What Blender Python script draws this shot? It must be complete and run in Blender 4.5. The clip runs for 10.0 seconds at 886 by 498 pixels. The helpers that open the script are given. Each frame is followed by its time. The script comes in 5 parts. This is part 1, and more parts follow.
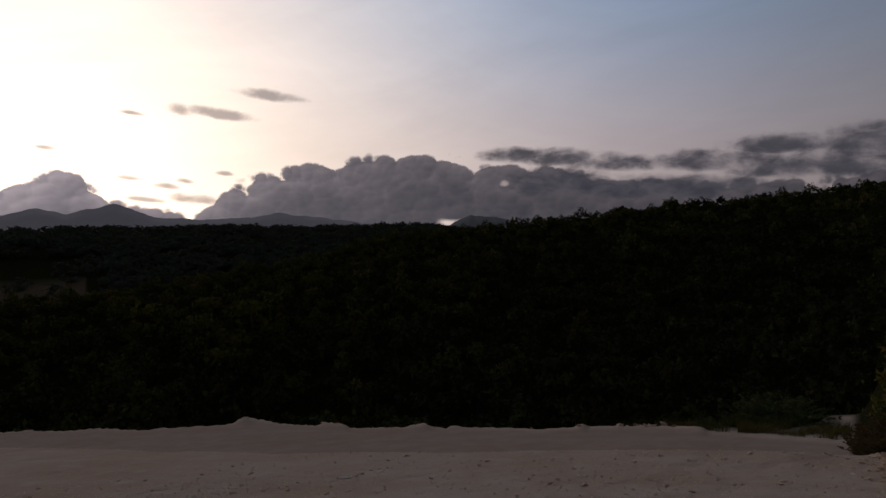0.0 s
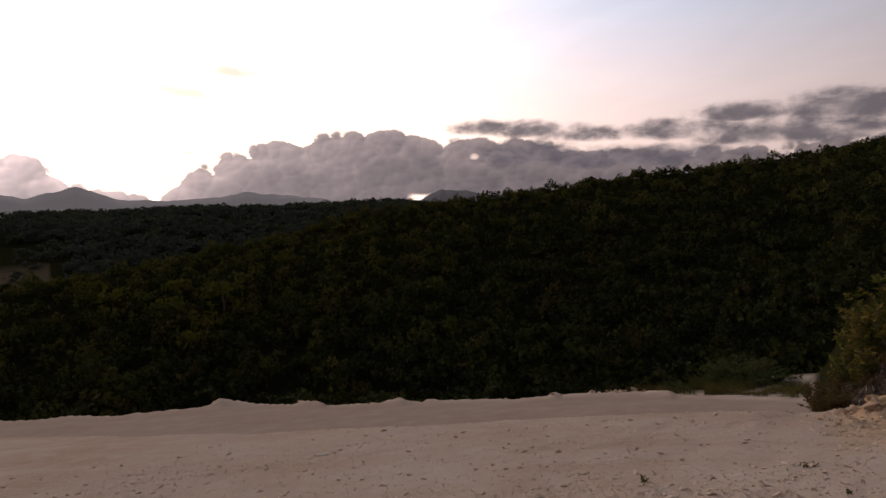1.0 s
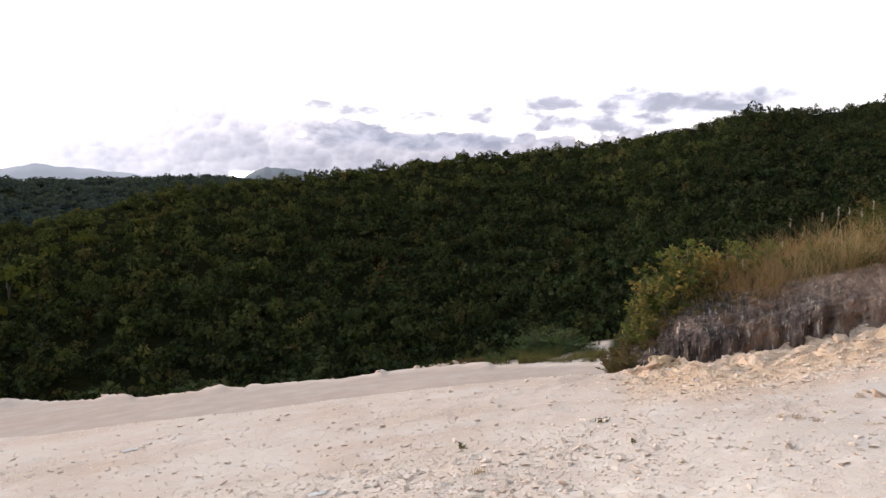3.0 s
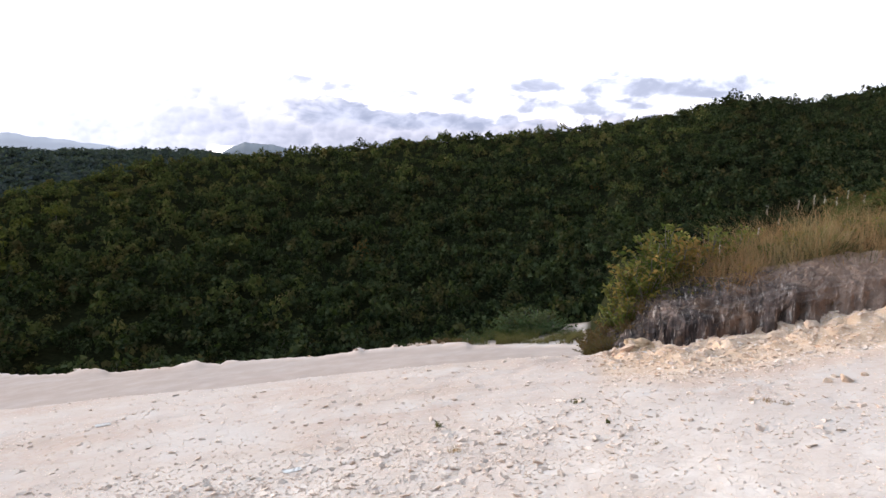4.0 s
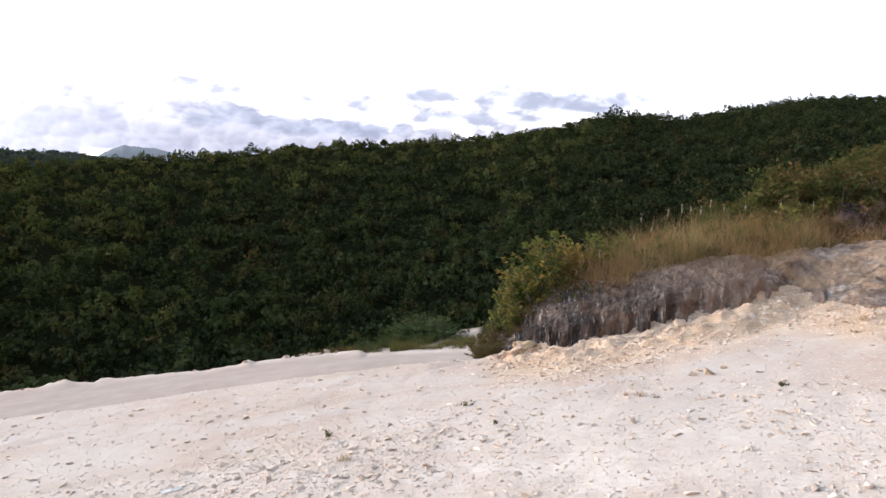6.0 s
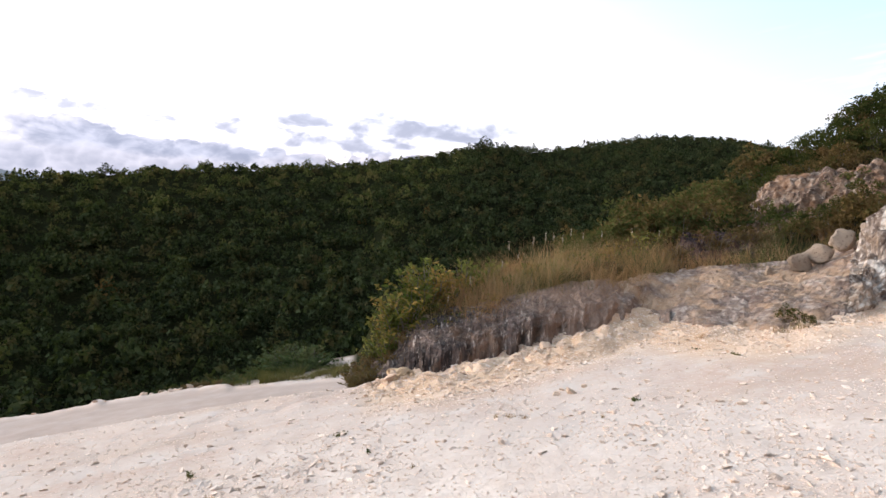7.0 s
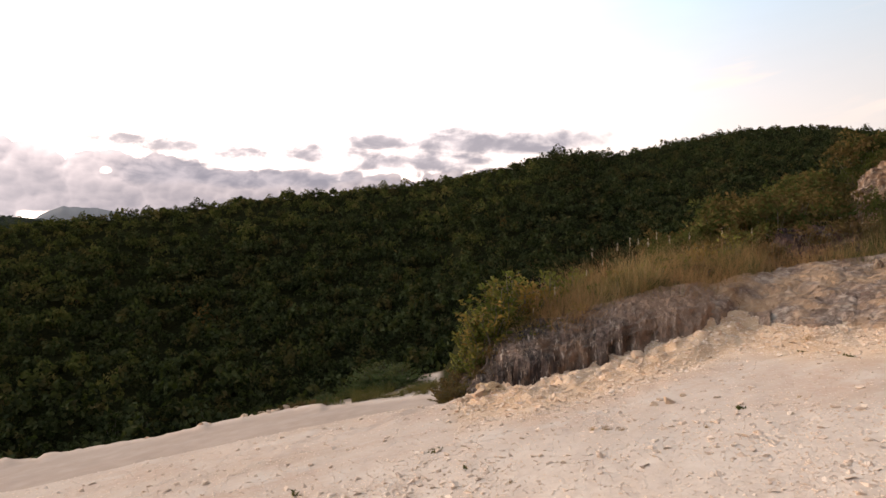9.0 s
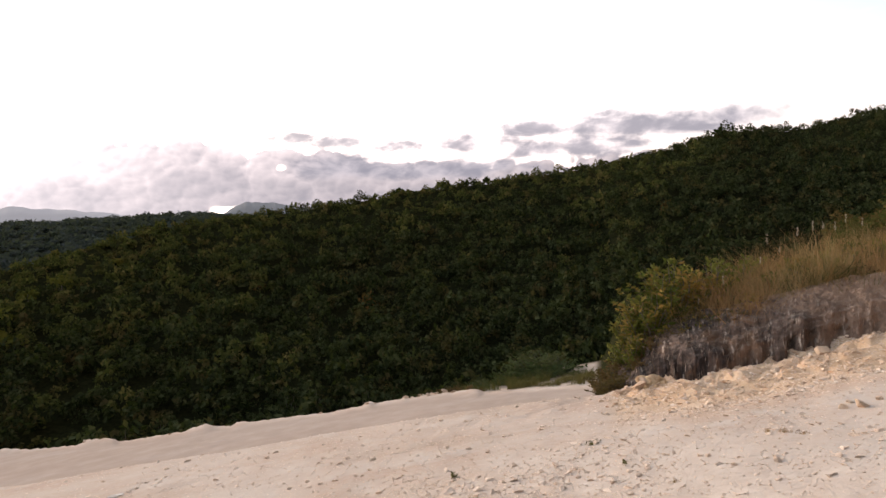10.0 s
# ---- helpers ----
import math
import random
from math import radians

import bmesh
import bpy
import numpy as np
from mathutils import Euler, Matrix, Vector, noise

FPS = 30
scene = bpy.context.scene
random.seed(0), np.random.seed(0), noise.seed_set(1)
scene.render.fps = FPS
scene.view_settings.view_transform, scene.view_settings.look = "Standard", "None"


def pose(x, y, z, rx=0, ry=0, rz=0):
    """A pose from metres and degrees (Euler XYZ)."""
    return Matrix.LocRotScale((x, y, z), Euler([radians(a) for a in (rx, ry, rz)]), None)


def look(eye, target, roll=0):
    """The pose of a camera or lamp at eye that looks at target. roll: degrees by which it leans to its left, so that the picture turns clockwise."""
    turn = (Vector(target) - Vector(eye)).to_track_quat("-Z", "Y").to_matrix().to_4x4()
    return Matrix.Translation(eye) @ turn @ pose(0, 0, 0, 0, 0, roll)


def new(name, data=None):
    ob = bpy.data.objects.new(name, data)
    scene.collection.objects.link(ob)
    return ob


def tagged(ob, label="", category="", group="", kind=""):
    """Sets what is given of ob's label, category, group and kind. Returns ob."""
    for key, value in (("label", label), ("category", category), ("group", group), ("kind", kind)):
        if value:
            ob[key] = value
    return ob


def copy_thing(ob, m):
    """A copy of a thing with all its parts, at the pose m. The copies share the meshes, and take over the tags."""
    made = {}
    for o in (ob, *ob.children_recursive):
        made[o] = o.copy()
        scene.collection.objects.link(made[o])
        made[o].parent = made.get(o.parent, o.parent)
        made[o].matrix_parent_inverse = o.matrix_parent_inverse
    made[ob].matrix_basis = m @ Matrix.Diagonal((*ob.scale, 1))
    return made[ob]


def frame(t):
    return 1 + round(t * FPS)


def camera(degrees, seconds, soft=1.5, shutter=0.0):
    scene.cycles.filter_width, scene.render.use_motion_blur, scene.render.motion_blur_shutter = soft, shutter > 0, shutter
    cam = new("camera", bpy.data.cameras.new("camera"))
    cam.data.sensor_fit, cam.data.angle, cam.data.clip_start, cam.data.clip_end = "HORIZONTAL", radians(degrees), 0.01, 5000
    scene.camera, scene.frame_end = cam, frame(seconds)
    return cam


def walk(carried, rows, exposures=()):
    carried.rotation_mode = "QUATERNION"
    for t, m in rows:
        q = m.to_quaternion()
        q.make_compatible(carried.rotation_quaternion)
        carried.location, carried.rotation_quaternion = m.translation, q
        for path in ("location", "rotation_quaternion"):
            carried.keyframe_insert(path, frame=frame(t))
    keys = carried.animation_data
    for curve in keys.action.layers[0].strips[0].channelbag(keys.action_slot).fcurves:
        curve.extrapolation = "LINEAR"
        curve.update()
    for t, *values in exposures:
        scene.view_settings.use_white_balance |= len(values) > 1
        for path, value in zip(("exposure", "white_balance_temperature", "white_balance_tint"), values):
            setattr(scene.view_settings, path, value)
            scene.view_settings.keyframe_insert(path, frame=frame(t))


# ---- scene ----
cam = camera(69.95, 10.0, soft=1.5)
ROWS = [
    (0.0, -0.054, 0.007, 1.613, 87.84, 0.75, 19.07),
    (0.5, -0.018, -0.012, 1.617, 86.52, -0.62, 15.70),
    (1.0, -0.031, -0.020, 1.629, 85.48, 2.23, 16.45),
    (1.5, -0.038, -0.016, 1.628, 84.48, 2.87, 15.53),
    (2.0, -0.025, -0.012, 1.612, 84.36, -0.15, 11.53),
    (2.5, 0.002, 0.002, 1.603, 83.74, 0.48, 2.49),
    (2.7, 0.011, 0.004, 1.604, 83.70, 0.88, 1.30),
    (3.8, 0.008, 0.044, 1.593, 81.55, -0.11, 0.15),
    (4.0, 0.006, 0.042, 1.590, 81.51, -0.62, -0.54),
    (4.5, -0.005, 0.003, 1.591, 82.80, -0.00, 0.00),
    (5.0, -0.001, -0.013, 1.594, 82.00, 0.59, 3.10),
    (5.5, 0.034, 0.005, 1.584, 82.46, -0.24, -2.22),
    (6.0, 0.059, 0.011, 1.580, 82.41, -1.55, -9.87),
    (6.2, 0.064, 0.010, 1.582, 82.13, -2.14, -12.92),
    (7.3, 0.068, -0.034, 1.594, 86.05, -2.08, -23.88),
    (7.5, 0.069, -0.032, 1.593, 85.90, -1.70, -25.71),
    (8.0, 0.059, -0.031, 1.594, 86.34, -1.27, -26.73),
    (8.5, 0.039, -0.035, 1.603, 86.94, 0.13, -21.75),
    (9.0, 0.015, -0.024, 1.602, 86.37, 1.26, -14.33),
    (9.5, 0.014, -0.015, 1.600, 85.69, 1.46, -6.23),
    (10.0, 0.008, -0.031, 1.615, 85.75, 2.85, -0.58),
]
EXPOSURES = [
    (0.0, -2.45, 7200, 23), (0.5, -1.95, 7900, 26), (1.0, -1.1, 8500, 29), (1.5, -0.4, 8300, 27), (2.0, 0.12, 8100, 24),
    (2.5, 0.55, 7500, 18), (3.8, 1.10, 6500, 13), (4.5, 1.08, 6400, 13), (6.0, 1.10, 6500, 13), (7.5, 1.06, 6850, 14),
    (8.5, 0.88, 7700, 18), (9.0, 0.62, 8200, 20), (10.0, 0.64, 7900, 19),
]
walk(cam, [(t, pose(x, y, z, rx, ry, rz)) for t, x, y, z, rx, ry, rz in ROWS], EXPOSURES)


# ---- nodes: small helpers ----
class Tree:
    """Short forms for building node trees."""

    def __init__(self, tree):
        self.t = tree

    def n(self, kind):
        return self.t.nodes.new(kind)

    def put(self, socket, value):
        if value is None:
            return
        if isinstance(value, (int, float, tuple, list)):
            if isinstance(value, (tuple, list)) and len(value) == 3 and socket.type == "RGBA":
                value = (*value, 1)
            socket.default_value = value
        else:
            self.t.links.new(value, socket)

    def m(self, op, a, b=None, c=None, clamp=False):
        node = self.n("ShaderNodeMath")
        node.operation, node.use_clamp = op, clamp
        for socket, value in zip(node.inputs, (a, b, c)):
            self.put(socket, value)
        return node.outputs[0]

    def add(self, a, b):
        return self.m("ADD", a, b)

    def sub(self, a, b):
        return self.m("SUBTRACT", a, b)

    def mul(self, a, b):
        return self.m("MULTIPLY", a, b)

    def step(self, x, lo, hi):
        node = self.n("ShaderNodeMapRange")
        node.interpolation_type = "SMOOTHSTEP"
        for socket, value in zip(node.inputs, (x, lo, hi, 0.0, 1.0)):
            self.put(socket, value)
        return node.outputs[0]

    def mix(self, k, a, b, blend="MIX"):
        node = self.n("ShaderNodeMix")
        node.data_type, node.blend_type = "RGBA", blend
        self.put(node.inputs[0], k), self.put(node.inputs[6], a), self.put(node.inputs[7], b)
        return node.outputs[2]

    def vec(self, x, y, z=0.0):
        node = self.n("ShaderNodeCombineXYZ")
        for socket, value in zip(node.inputs, (x, y, z)):
            self.put(socket, value)
        return node.outputs[0]

    def scaled(self, v, s):
        node = self.n("ShaderNodeVectorMath")
        node.operation = "MULTIPLY"
        self.put(node.inputs[0], v), self.put(node.inputs[1], s)
        return node.outputs[0]

    def noise(self, v, scale, detail=4.0, rough=0.55, distort=0.0):
        node = self.n("ShaderNodeTexNoise")
        self.put(node.inputs["Vector"], v)
        for key, value in (("Scale", scale), ("Detail", detail), ("Roughness", rough), ("Distortion", distort)):
            node.inputs[key].default_value = value
        return node.outputs[0]

    def cells(self, v, scale, feature="F1", out=0, smooth=None):
        node = self.n("ShaderNodeTexVoronoi")
        node.feature = feature
        self.put(node.inputs["Vector"], v)
        node.inputs["Scale"].default_value = scale
        if smooth is not None:
            node.inputs["Smoothness"].default_value = smooth
        return node.outputs[out]

    def curve(self, x, lo, hi, low, high, stops):
        """A smooth function through (place, value) stops; place runs lo to hi, value low to high."""
        node = self.n("ShaderNodeValToRGB")
        node.color_ramp.interpolation = "LINEAR"
        ramp = node.color_ramp.elements
        for i, (place, value) in enumerate(stops):
            v = (value - low) / (high - low)
            e = ramp[i] if i < 2 else ramp.new(1.0)
            e.position, e.color = (place - lo) / (hi - lo), (v, v, v, 1)
        u = self.m("DIVIDE", self.sub(x, lo), hi - lo, clamp=True)
        self.put(node.inputs[0], u)
        return self.add(self.mul(node.outputs[0], high - low), low)

    def bump(self, height, strength=0.5, distance=0.02, normal=None):
        node = self.n("ShaderNodeBump")
        node.inputs["Strength"].default_value, node.inputs["Distance"].default_value = strength, distance
        self.put(node.inputs["Height"], height), self.put(node.inputs["Normal"], normal)
        return node.outputs[0]


# ---- light: dusk sky with a cumulus bank, and the low hidden sun ----
SUN_AZ, SUN_EL = -52.0, 7.0
world = bpy.data.worlds.new("dusk_sky")
scene.world = world
world.use_nodes = True
world.node_tree.nodes.clear()
w = Tree(world.node_tree)
d = w.n("ShaderNodeTexCoord").outputs["Generated"]
xyz = w.n("ShaderNodeSeparateXYZ")
w.put(xyz.inputs[0], d)
az = w.mul(w.m("ARCTAN2", xyz.outputs[0], xyz.outputs[1]), 57.2958)
el = w.mul(w.m("ARCSINE", xyz.outputs[2]), 57.2958)
sd = (math.sin(radians(SUN_AZ)) * math.cos(radians(3)), math.cos(radians(SUN_AZ)) * math.cos(radians(3)), math.sin(radians(3)))
dot = w.n("ShaderNodeVectorMath")
dot.operation = "DOT_PRODUCT"
w.put(dot.inputs[0], d), w.put(dot.inputs[1], sd)
theta = w.mul(w.m("ARCCOSINE", w.m("MINIMUM", dot.outputs["Value"], 0.9999)), 57.2958)
sky = w.n("ShaderNodeTexSky")
sky.sky_type, sky.sun_disc = "NISHITA", False
sky.sun_elevation, sky.sun_rotation, sky.dust_density = radians(SUN_EL), radians(SUN_AZ), 1.5
# broad glow round the hidden sun, over the blue of the evening sky; overhead and behind it is darker
glow = w.mul(w.mul(w.m("EXPONENT", w.mul(theta, -1 / 28.0)), 2.25), w.sub(1.0, w.mul(w.step(theta, 62.0, 108.0), 0.55)))
high = w.step(el, 3.0, 20.0)
cool = w.mix(high, (0.98, 0.90, 0.95), (0.58, 0.88, 1.30))
warm = w.mix(w.step(theta, 10.0, 60.0), (1.0, 0.94, 0.82), cool)
zenith = w.add(0.34, w.mul(w.sub(1.0, w.step(el, 18.0, 50.0)), 0.66))
rear = w.add(0.80, w.mul(w.sub(1.0, w.step(theta, 105.0, 150.0)), 0.20))
blue = w.mix(w.step(el, 4.0, 22.0), (0.088, 0.098, 0.113), (0.054, 0.090, 0.122))
soft = w.noise(w.vec(w.mul(az, 0.022), w.mul(w.add(el, w.mul(az, -0.12)), 0.085)), 1.7, 6.0, 0.6, 0.4)
veil = w.add(0.74, w.mul(soft, 0.52))
k = w.mul(glow, w.mul(veil, zenith))
base = w.mix(1.0, warm, w.vec(k, k, k), "MULTIPLY")
blue = w.mix(w.step(theta, 108.0, 145.0), blue, (0.170, 0.140, 0.132))
k = w.mul(zenith, rear)
base = w.mix(1.0, base, w.mix(1.0, blue, w.vec(k, k, k), "MULTIPLY"), "ADD")
nish = w.mix(1.0, sky.outputs[0], (0.006, 0.006, 0.006), "MULTIPLY")
base = w.mix(1.0, base, nish, "ADD")
# a pale pink veil high over the hill
pink = w.mul(w.step(w.noise(w.vec(w.mul(az, 0.03), w.mul(w.sub(el, w.mul(az, 0.16)), 0.2)), 2.0, 5.0, 0.6), 0.52, 0.72), w.mul(w.step(az, 20.0, 34.0), w.mul(w.step(el, 5.0, 8.0), w.sub(1.0, w.step(el, 11.0, 16.0)))))
base = w.mix(w.mul(pink, 0.5), base, (0.21, 0.18, 0.17))

# clouds, in flat coordinates of azimuth and height in degrees
def dome(u, v, scale):
    """Round heads of cumulus: one at the middle of each cell, nought between them."""
    node = w.n("ShaderNodeTexVoronoi")
    node.feature, node.voronoi_dimensions = "F1", "2D"
    w.put(node.inputs["Vector"], w.vec(u, v))
    node.inputs["Scale"].default_value = scale
    q = w.mul(node.outputs[0], 1.25)
    return w.sub(1.0, w.mul(q, q))


def billows(u, v):
    return w.add(w.add(w.mul(dome(u, v, 2.5), 0.44), w.mul(dome(w.add(u, 0.37), v, 5.6), 0.34)), w.mul(dome(u, w.add(v, 0.21), 13.0), 0.12))


cv = w.vec(w.mul(az, 0.1), w.mul(el, 0.1))
warp = w.sub(w.noise(cv, 4.0, 4.0, 0.6), 0.5)
fine = w.noise(cv, 10.0, 7.0, 0.62)
ragged = w.noise(w.vec(w.mul(az, 0.062), w.mul(el, 0.13)), 5.0, 6.0, 0.55, 0.3)
cu, cw = w.add(w.mul(az, 0.1), w.mul(warp, 0.13)), w.add(w.mul(el, 0.125), w.mul(warp, 0.10))
puff = billows(cu, cw)
puff_lit = billows(w.sub(cu, 0.022), w.add(cw, 0.030))
relief = w.sub(puff, puff_lit)
top = w.curve(az, -75, 30, -2, 9, [(-75, 3.0), (-58, 2.6), (-53, 3.4), (-50.5, 4.9), (-48.4, 4.5), (-47.2, 2.6), (-44, 1.3), (-40, 1.3), (-37.5, 3.4), (-35, 4.8), (-31.5, 5.3), (-28, 6.0), (-25, 5.9), (-21, 6.5), (-18.4, 6.5), (-15.2, 5.3), (-13, 5.1), (-9, 4.8), (-4, 4.1), (2, 3.3), (8, 3.0), (16, 3.4), (24, 3.0), (30, 0.0)])
hgt = w.sub(w.add(top, w.add(w.mul(w.sub(puff, 0.58), 2.3), w.mul(w.sub(fine, 0.5), 0.35))), el)
gap = w.mul(w.mul(w.step(az, -19.8, -18.9), w.sub(1.0, w.step(az, -17.7, -16.6))), w.sub(1.0, w.step(w.add(el, w.mul(w.sub(fine, 0.5), 0.4)), 0.22, 0.62)))
bank = w.mul(w.step(hgt, -0.05, 0.36), w.sub(1.0, gap))


def wisp(a, e, ra, re, tilt=0.05, ragg=2.8):
    """A flat-bottomed scrap of cloud round a bearing and height, with a torn rim."""
    u = w.m("DIVIDE", w.sub(az, a), ra)
    v = w.m("DIVIDE", w.sub(w.add(el, w.mul(w.sub(az, a), tilt)), e), re)
    v = w.m("MAXIMUM", v, w.mul(v, -1.5))
    q = w.add(w.mul(u, u), w.mul(v, v))
    return w.sub(1.0, w.step(w.add(w.mul(q, 0.8), w.add(w.mul(w.sub(ragged, 0.5), ragg), w.mul(w.sub(fine, 0.5), 0.9))), -0.10, 1.40))


def gather(rows, tilt):
    whole = None
    for row in rows:
        one = wisp(*row, tilt)
        whole = one if whole is None else w.m("MAXIMUM", whole, one)
    return whole


streaks = gather(((-12.8, 6.0, 2.8, 0.80), (-8.6, 5.7, 3.7, 0.87), (-4.0, 5.1, 4.1, 0.87), (3.4, 4.9, 4.5, 1.01), (9.6, 6.0, 4.4, 0.94), (16.0, 5.7, 5.1, 1.35), (20.5, 5.4, 5.8, 1.35), (9.0, 4.1, 4.1, 1.01), (-1.5, 2.9, 7.5, 1.09), (-8.0, 3.4, 4.8, 1.45), (14.0, 4.2, 5.3, 1.30), (3.5, 3.0, 5.2, 0.87), (25.5, 5.6, 3.9, 1.01)), 0.03)
wisps = gather(((-34.2, 11.2, 2.9, 0.5), (-38.3, 9.5, 2.9, 0.5), (-41.5, 9.7, 1.0, 0.55), (-45.1, 4.1, 1.0, 0.25), (-42.6, 3.5, 1.1, 0.28), (-41.0, 3.9, 0.7, 0.25), (-38.0, 4.6, 0.7, 0.25), (-44.3, 2.4, 1.3, 0.25), (-51.0, 6.3, 0.8, 0.22), (-40.2, 2.4, 1.8, 0.5), (-45.0, 9.3, 0.9, 0.2)), 0.10)
tone = w.noise(w.vec(w.mul(az, 0.1), w.mul(el, 0.17)), 2.4, 6.0, 0.62, 0.3)
depth = w.step(hgt, 0.0, 4.0)
calm = w.sub(1.0, w.mul(depth, 0.65))
light = w.add(w.add(0.66, w.mul(w.mul(relief, 1.7), calm)), w.add(w.mul(depth, -0.52), w.mul(w.mul(w.sub(tone, 0.5), 1.2), w.add(0.4, w.mul(calm, 0.6)))))
lift = w.add(0.60, w.mul(w.m("EXPONENT", w.mul(theta, -1 / 22.0)), 2.3))
lit = w.mix(w.m("MULTIPLY", light, 1.0, clamp=True), (0.047, 0.054, 0.074), (0.158, 0.158, 0.184))
lit = w.mix(1.0, lit, w.vec(lift, lift, lift), "MULTIPLY")
low = w.mix(w.step(ragged, 0.35, 0.62), (0.050, 0.057, 0.077), (0.092, 0.099, 0.124))
hole = wisp(-13.5, 3.6, 0.42, 0.34, 0.0, 2.0)
out = w.mix(w.mul(w.mul(bank, 0.97), w.sub(1.0, w.mul(hole, 0.6))), base, lit)
out = w.mix(w.mul(streaks, 0.93), out, low)
out = w.mix(w.mul(wisps, 0.7), out, (0.25, 0.235, 0.25))
back = w.n("ShaderNodeBackground")
w.put(back.inputs[0], out)
back.inputs[1].default_value = 4.0
w.put(w.n("ShaderNodeOutputWorld").inputs[0], back.outputs[0])

sun = new("sun", bpy.data.lights.new("sun", "SUN"))
sun.data.energy, sun.data.angle, sun.data.color = 0.35, radians(14), (1.0, 0.80, 0.58)
sun.matrix_world = look((100 * math.sin(radians(SUN_AZ)), 100 * math.cos(radians(SUN_AZ)), 100 * math.tan(radians(SUN_EL + 6))), (0, 0, 0))


# ---- materials ----
def material(name):
    mat = bpy.data.materials.new(name)
    mat.use_nodes = True
    t = Tree(mat.node_tree)
    return mat, t, mat.node_tree.nodes["Principled BSDF"]


def place(t):
    return t.n("ShaderNodeTexCoord").outputs["Object"]


def ground_material():
    """Pale crushed limestone, dustier on the track, yellow below the bank, near-black olive soil under the trees."""
    mat, t, b = material("crushed_limestone")
    p = t.n("ShaderNodeNewGeometry").outputs["Position"]

    def mask(name):
        a = t.n("ShaderNodeAttribute")
        a.attribute_name = name
        return a.outputs["Fac"]

    big, mid, fine = t.noise(p, 0.35, 4), t.noise(p, 2.2, 5, 0.6), t.noise(p, 18.0, 6, 0.65)
    chips = t.cells(p, 26.0, "F1", 1)
    grey = t.n("ShaderNodeSeparateColor")
    t.put(grey.inputs[0], chips)
    col = t.mix(t.step(big, 0.35, 0.65), (0.52, 0.395, 0.320), (0.475, 0.325, 0.245))
    col = t.mix(t.mul(t.step(mid, 0.48, 0.72), 0.6), col, (0.58, 0.49, 0.425))
    col = t.mix(t.mul(t.step(t.noise(p, 5.5, 4, 0.7), 0.55, 0.80), 0.30), col, (0.39, 0.275, 0.20))
    col = t.mix(t.mul(grey.outputs[0], 0.35), col, (0.58, 0.475, 0.405))
    col = t.mix(t.mul(t.step(fine, 0.54, 0.74), 0.28), col, (0.33, 0.235, 0.17))
    chalk = t.mix(t.step(t.noise(p, 9.0, 5, 0.65), 0.35, 0.68), (0.57, 0.435, 0.350), (0.68, 0.555, 0.465))
    lanes = t.noise(t.scaled(p, (0.16, 1.0, 1.0)), 1.5, 4, 0.6, 0.3)
    col = t.mix(t.mul(t.step(lanes, 0.48, 0.68), 0.3), col, (0.60, 0.51, 0.44))
    col = t.mix(t.mul(t.step(t.sub(1.0, lanes), 0.54, 0.66), 0.35), col, (0.42, 0.30, 0.22))
    col = t.mix(t.mul(mask("chalk"), t.add(0.35, t.mul(t.step(mid, 0.38, 0.62), 0.5))), col, chalk)
    road = t.mix(t.step(mid, 0.3, 0.7), (0.335, 0.252, 0.208), (0.395, 0.300, 0.248))
    col = t.mix(t.mul(mask("track"), 0.8), col, road)
    bank = t.mix(t.step(mid, 0.35, 0.7), (0.57, 0.36, 0.225), (0.68, 0.475, 0.33))
    bank = t.mix(t.mul(t.step(fine, 0.5, 0.68), 0.5), bank, (0.46, 0.29, 0.18))
    col = t.mix(t.mul(mask("spoil"), t.add(0.72, t.mul(big, 0.6))), col, bank)
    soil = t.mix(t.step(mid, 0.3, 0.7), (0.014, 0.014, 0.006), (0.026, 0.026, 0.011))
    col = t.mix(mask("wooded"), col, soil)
    field = t.mix(mid, (0.16, 0.11, 0.075), (0.11, 0.085, 0.055))
    col = t.mix(mask("bare_field"), col, field)
    t.put(b.inputs["Base Color"], col)
    b.inputs["Roughness"].default_value = 0.95
    b.inputs["Specular IOR Level"].default_value = 0.0
    h = t.add(t.mul(fine, 0.6), t.add(t.mul(t.sub(1.0, t.cells(p, 38.0)), 0.12), t.mul(t.sub(1.0, t.cells(p, 85.0)), 0.12)))
    h = t.mul(h, t.sub(1.0, t.mul(mask("track"), 0.7)))
    t.put(b.inputs["Normal"], t.bump(h, 0.75, 0.024))
    return mat


def stone_material(name, a, c, dark, scale=9.0, bump=0.02):
    mat, t, b = material(name)
    p = place(t)
    r = t.n("ShaderNodeObjectInfo").outputs["Random"]
    isl = t.n("ShaderNodeNewGeometry").outputs["Random Per Island"]
    k = t.m("FRACT", t.add(t.mul(r, 7.13), isl))
    col = t.mix(k, a, c)
    col = t.mix(t.mul(t.step(t.noise(p, scale, 6, 0.65), 0.5, 0.7), 0.7), col, dark)
    t.put(b.inputs["Base Color"], col)
    b.inputs["Roughness"].default_value = 0.92
    b.inputs["Specular IOR Level"].default_value = 0.1
    t.put(b.inputs["Normal"], t.bump(t.noise(p, scale * 4, 6, 0.7), 0.8, bump))
    return mat


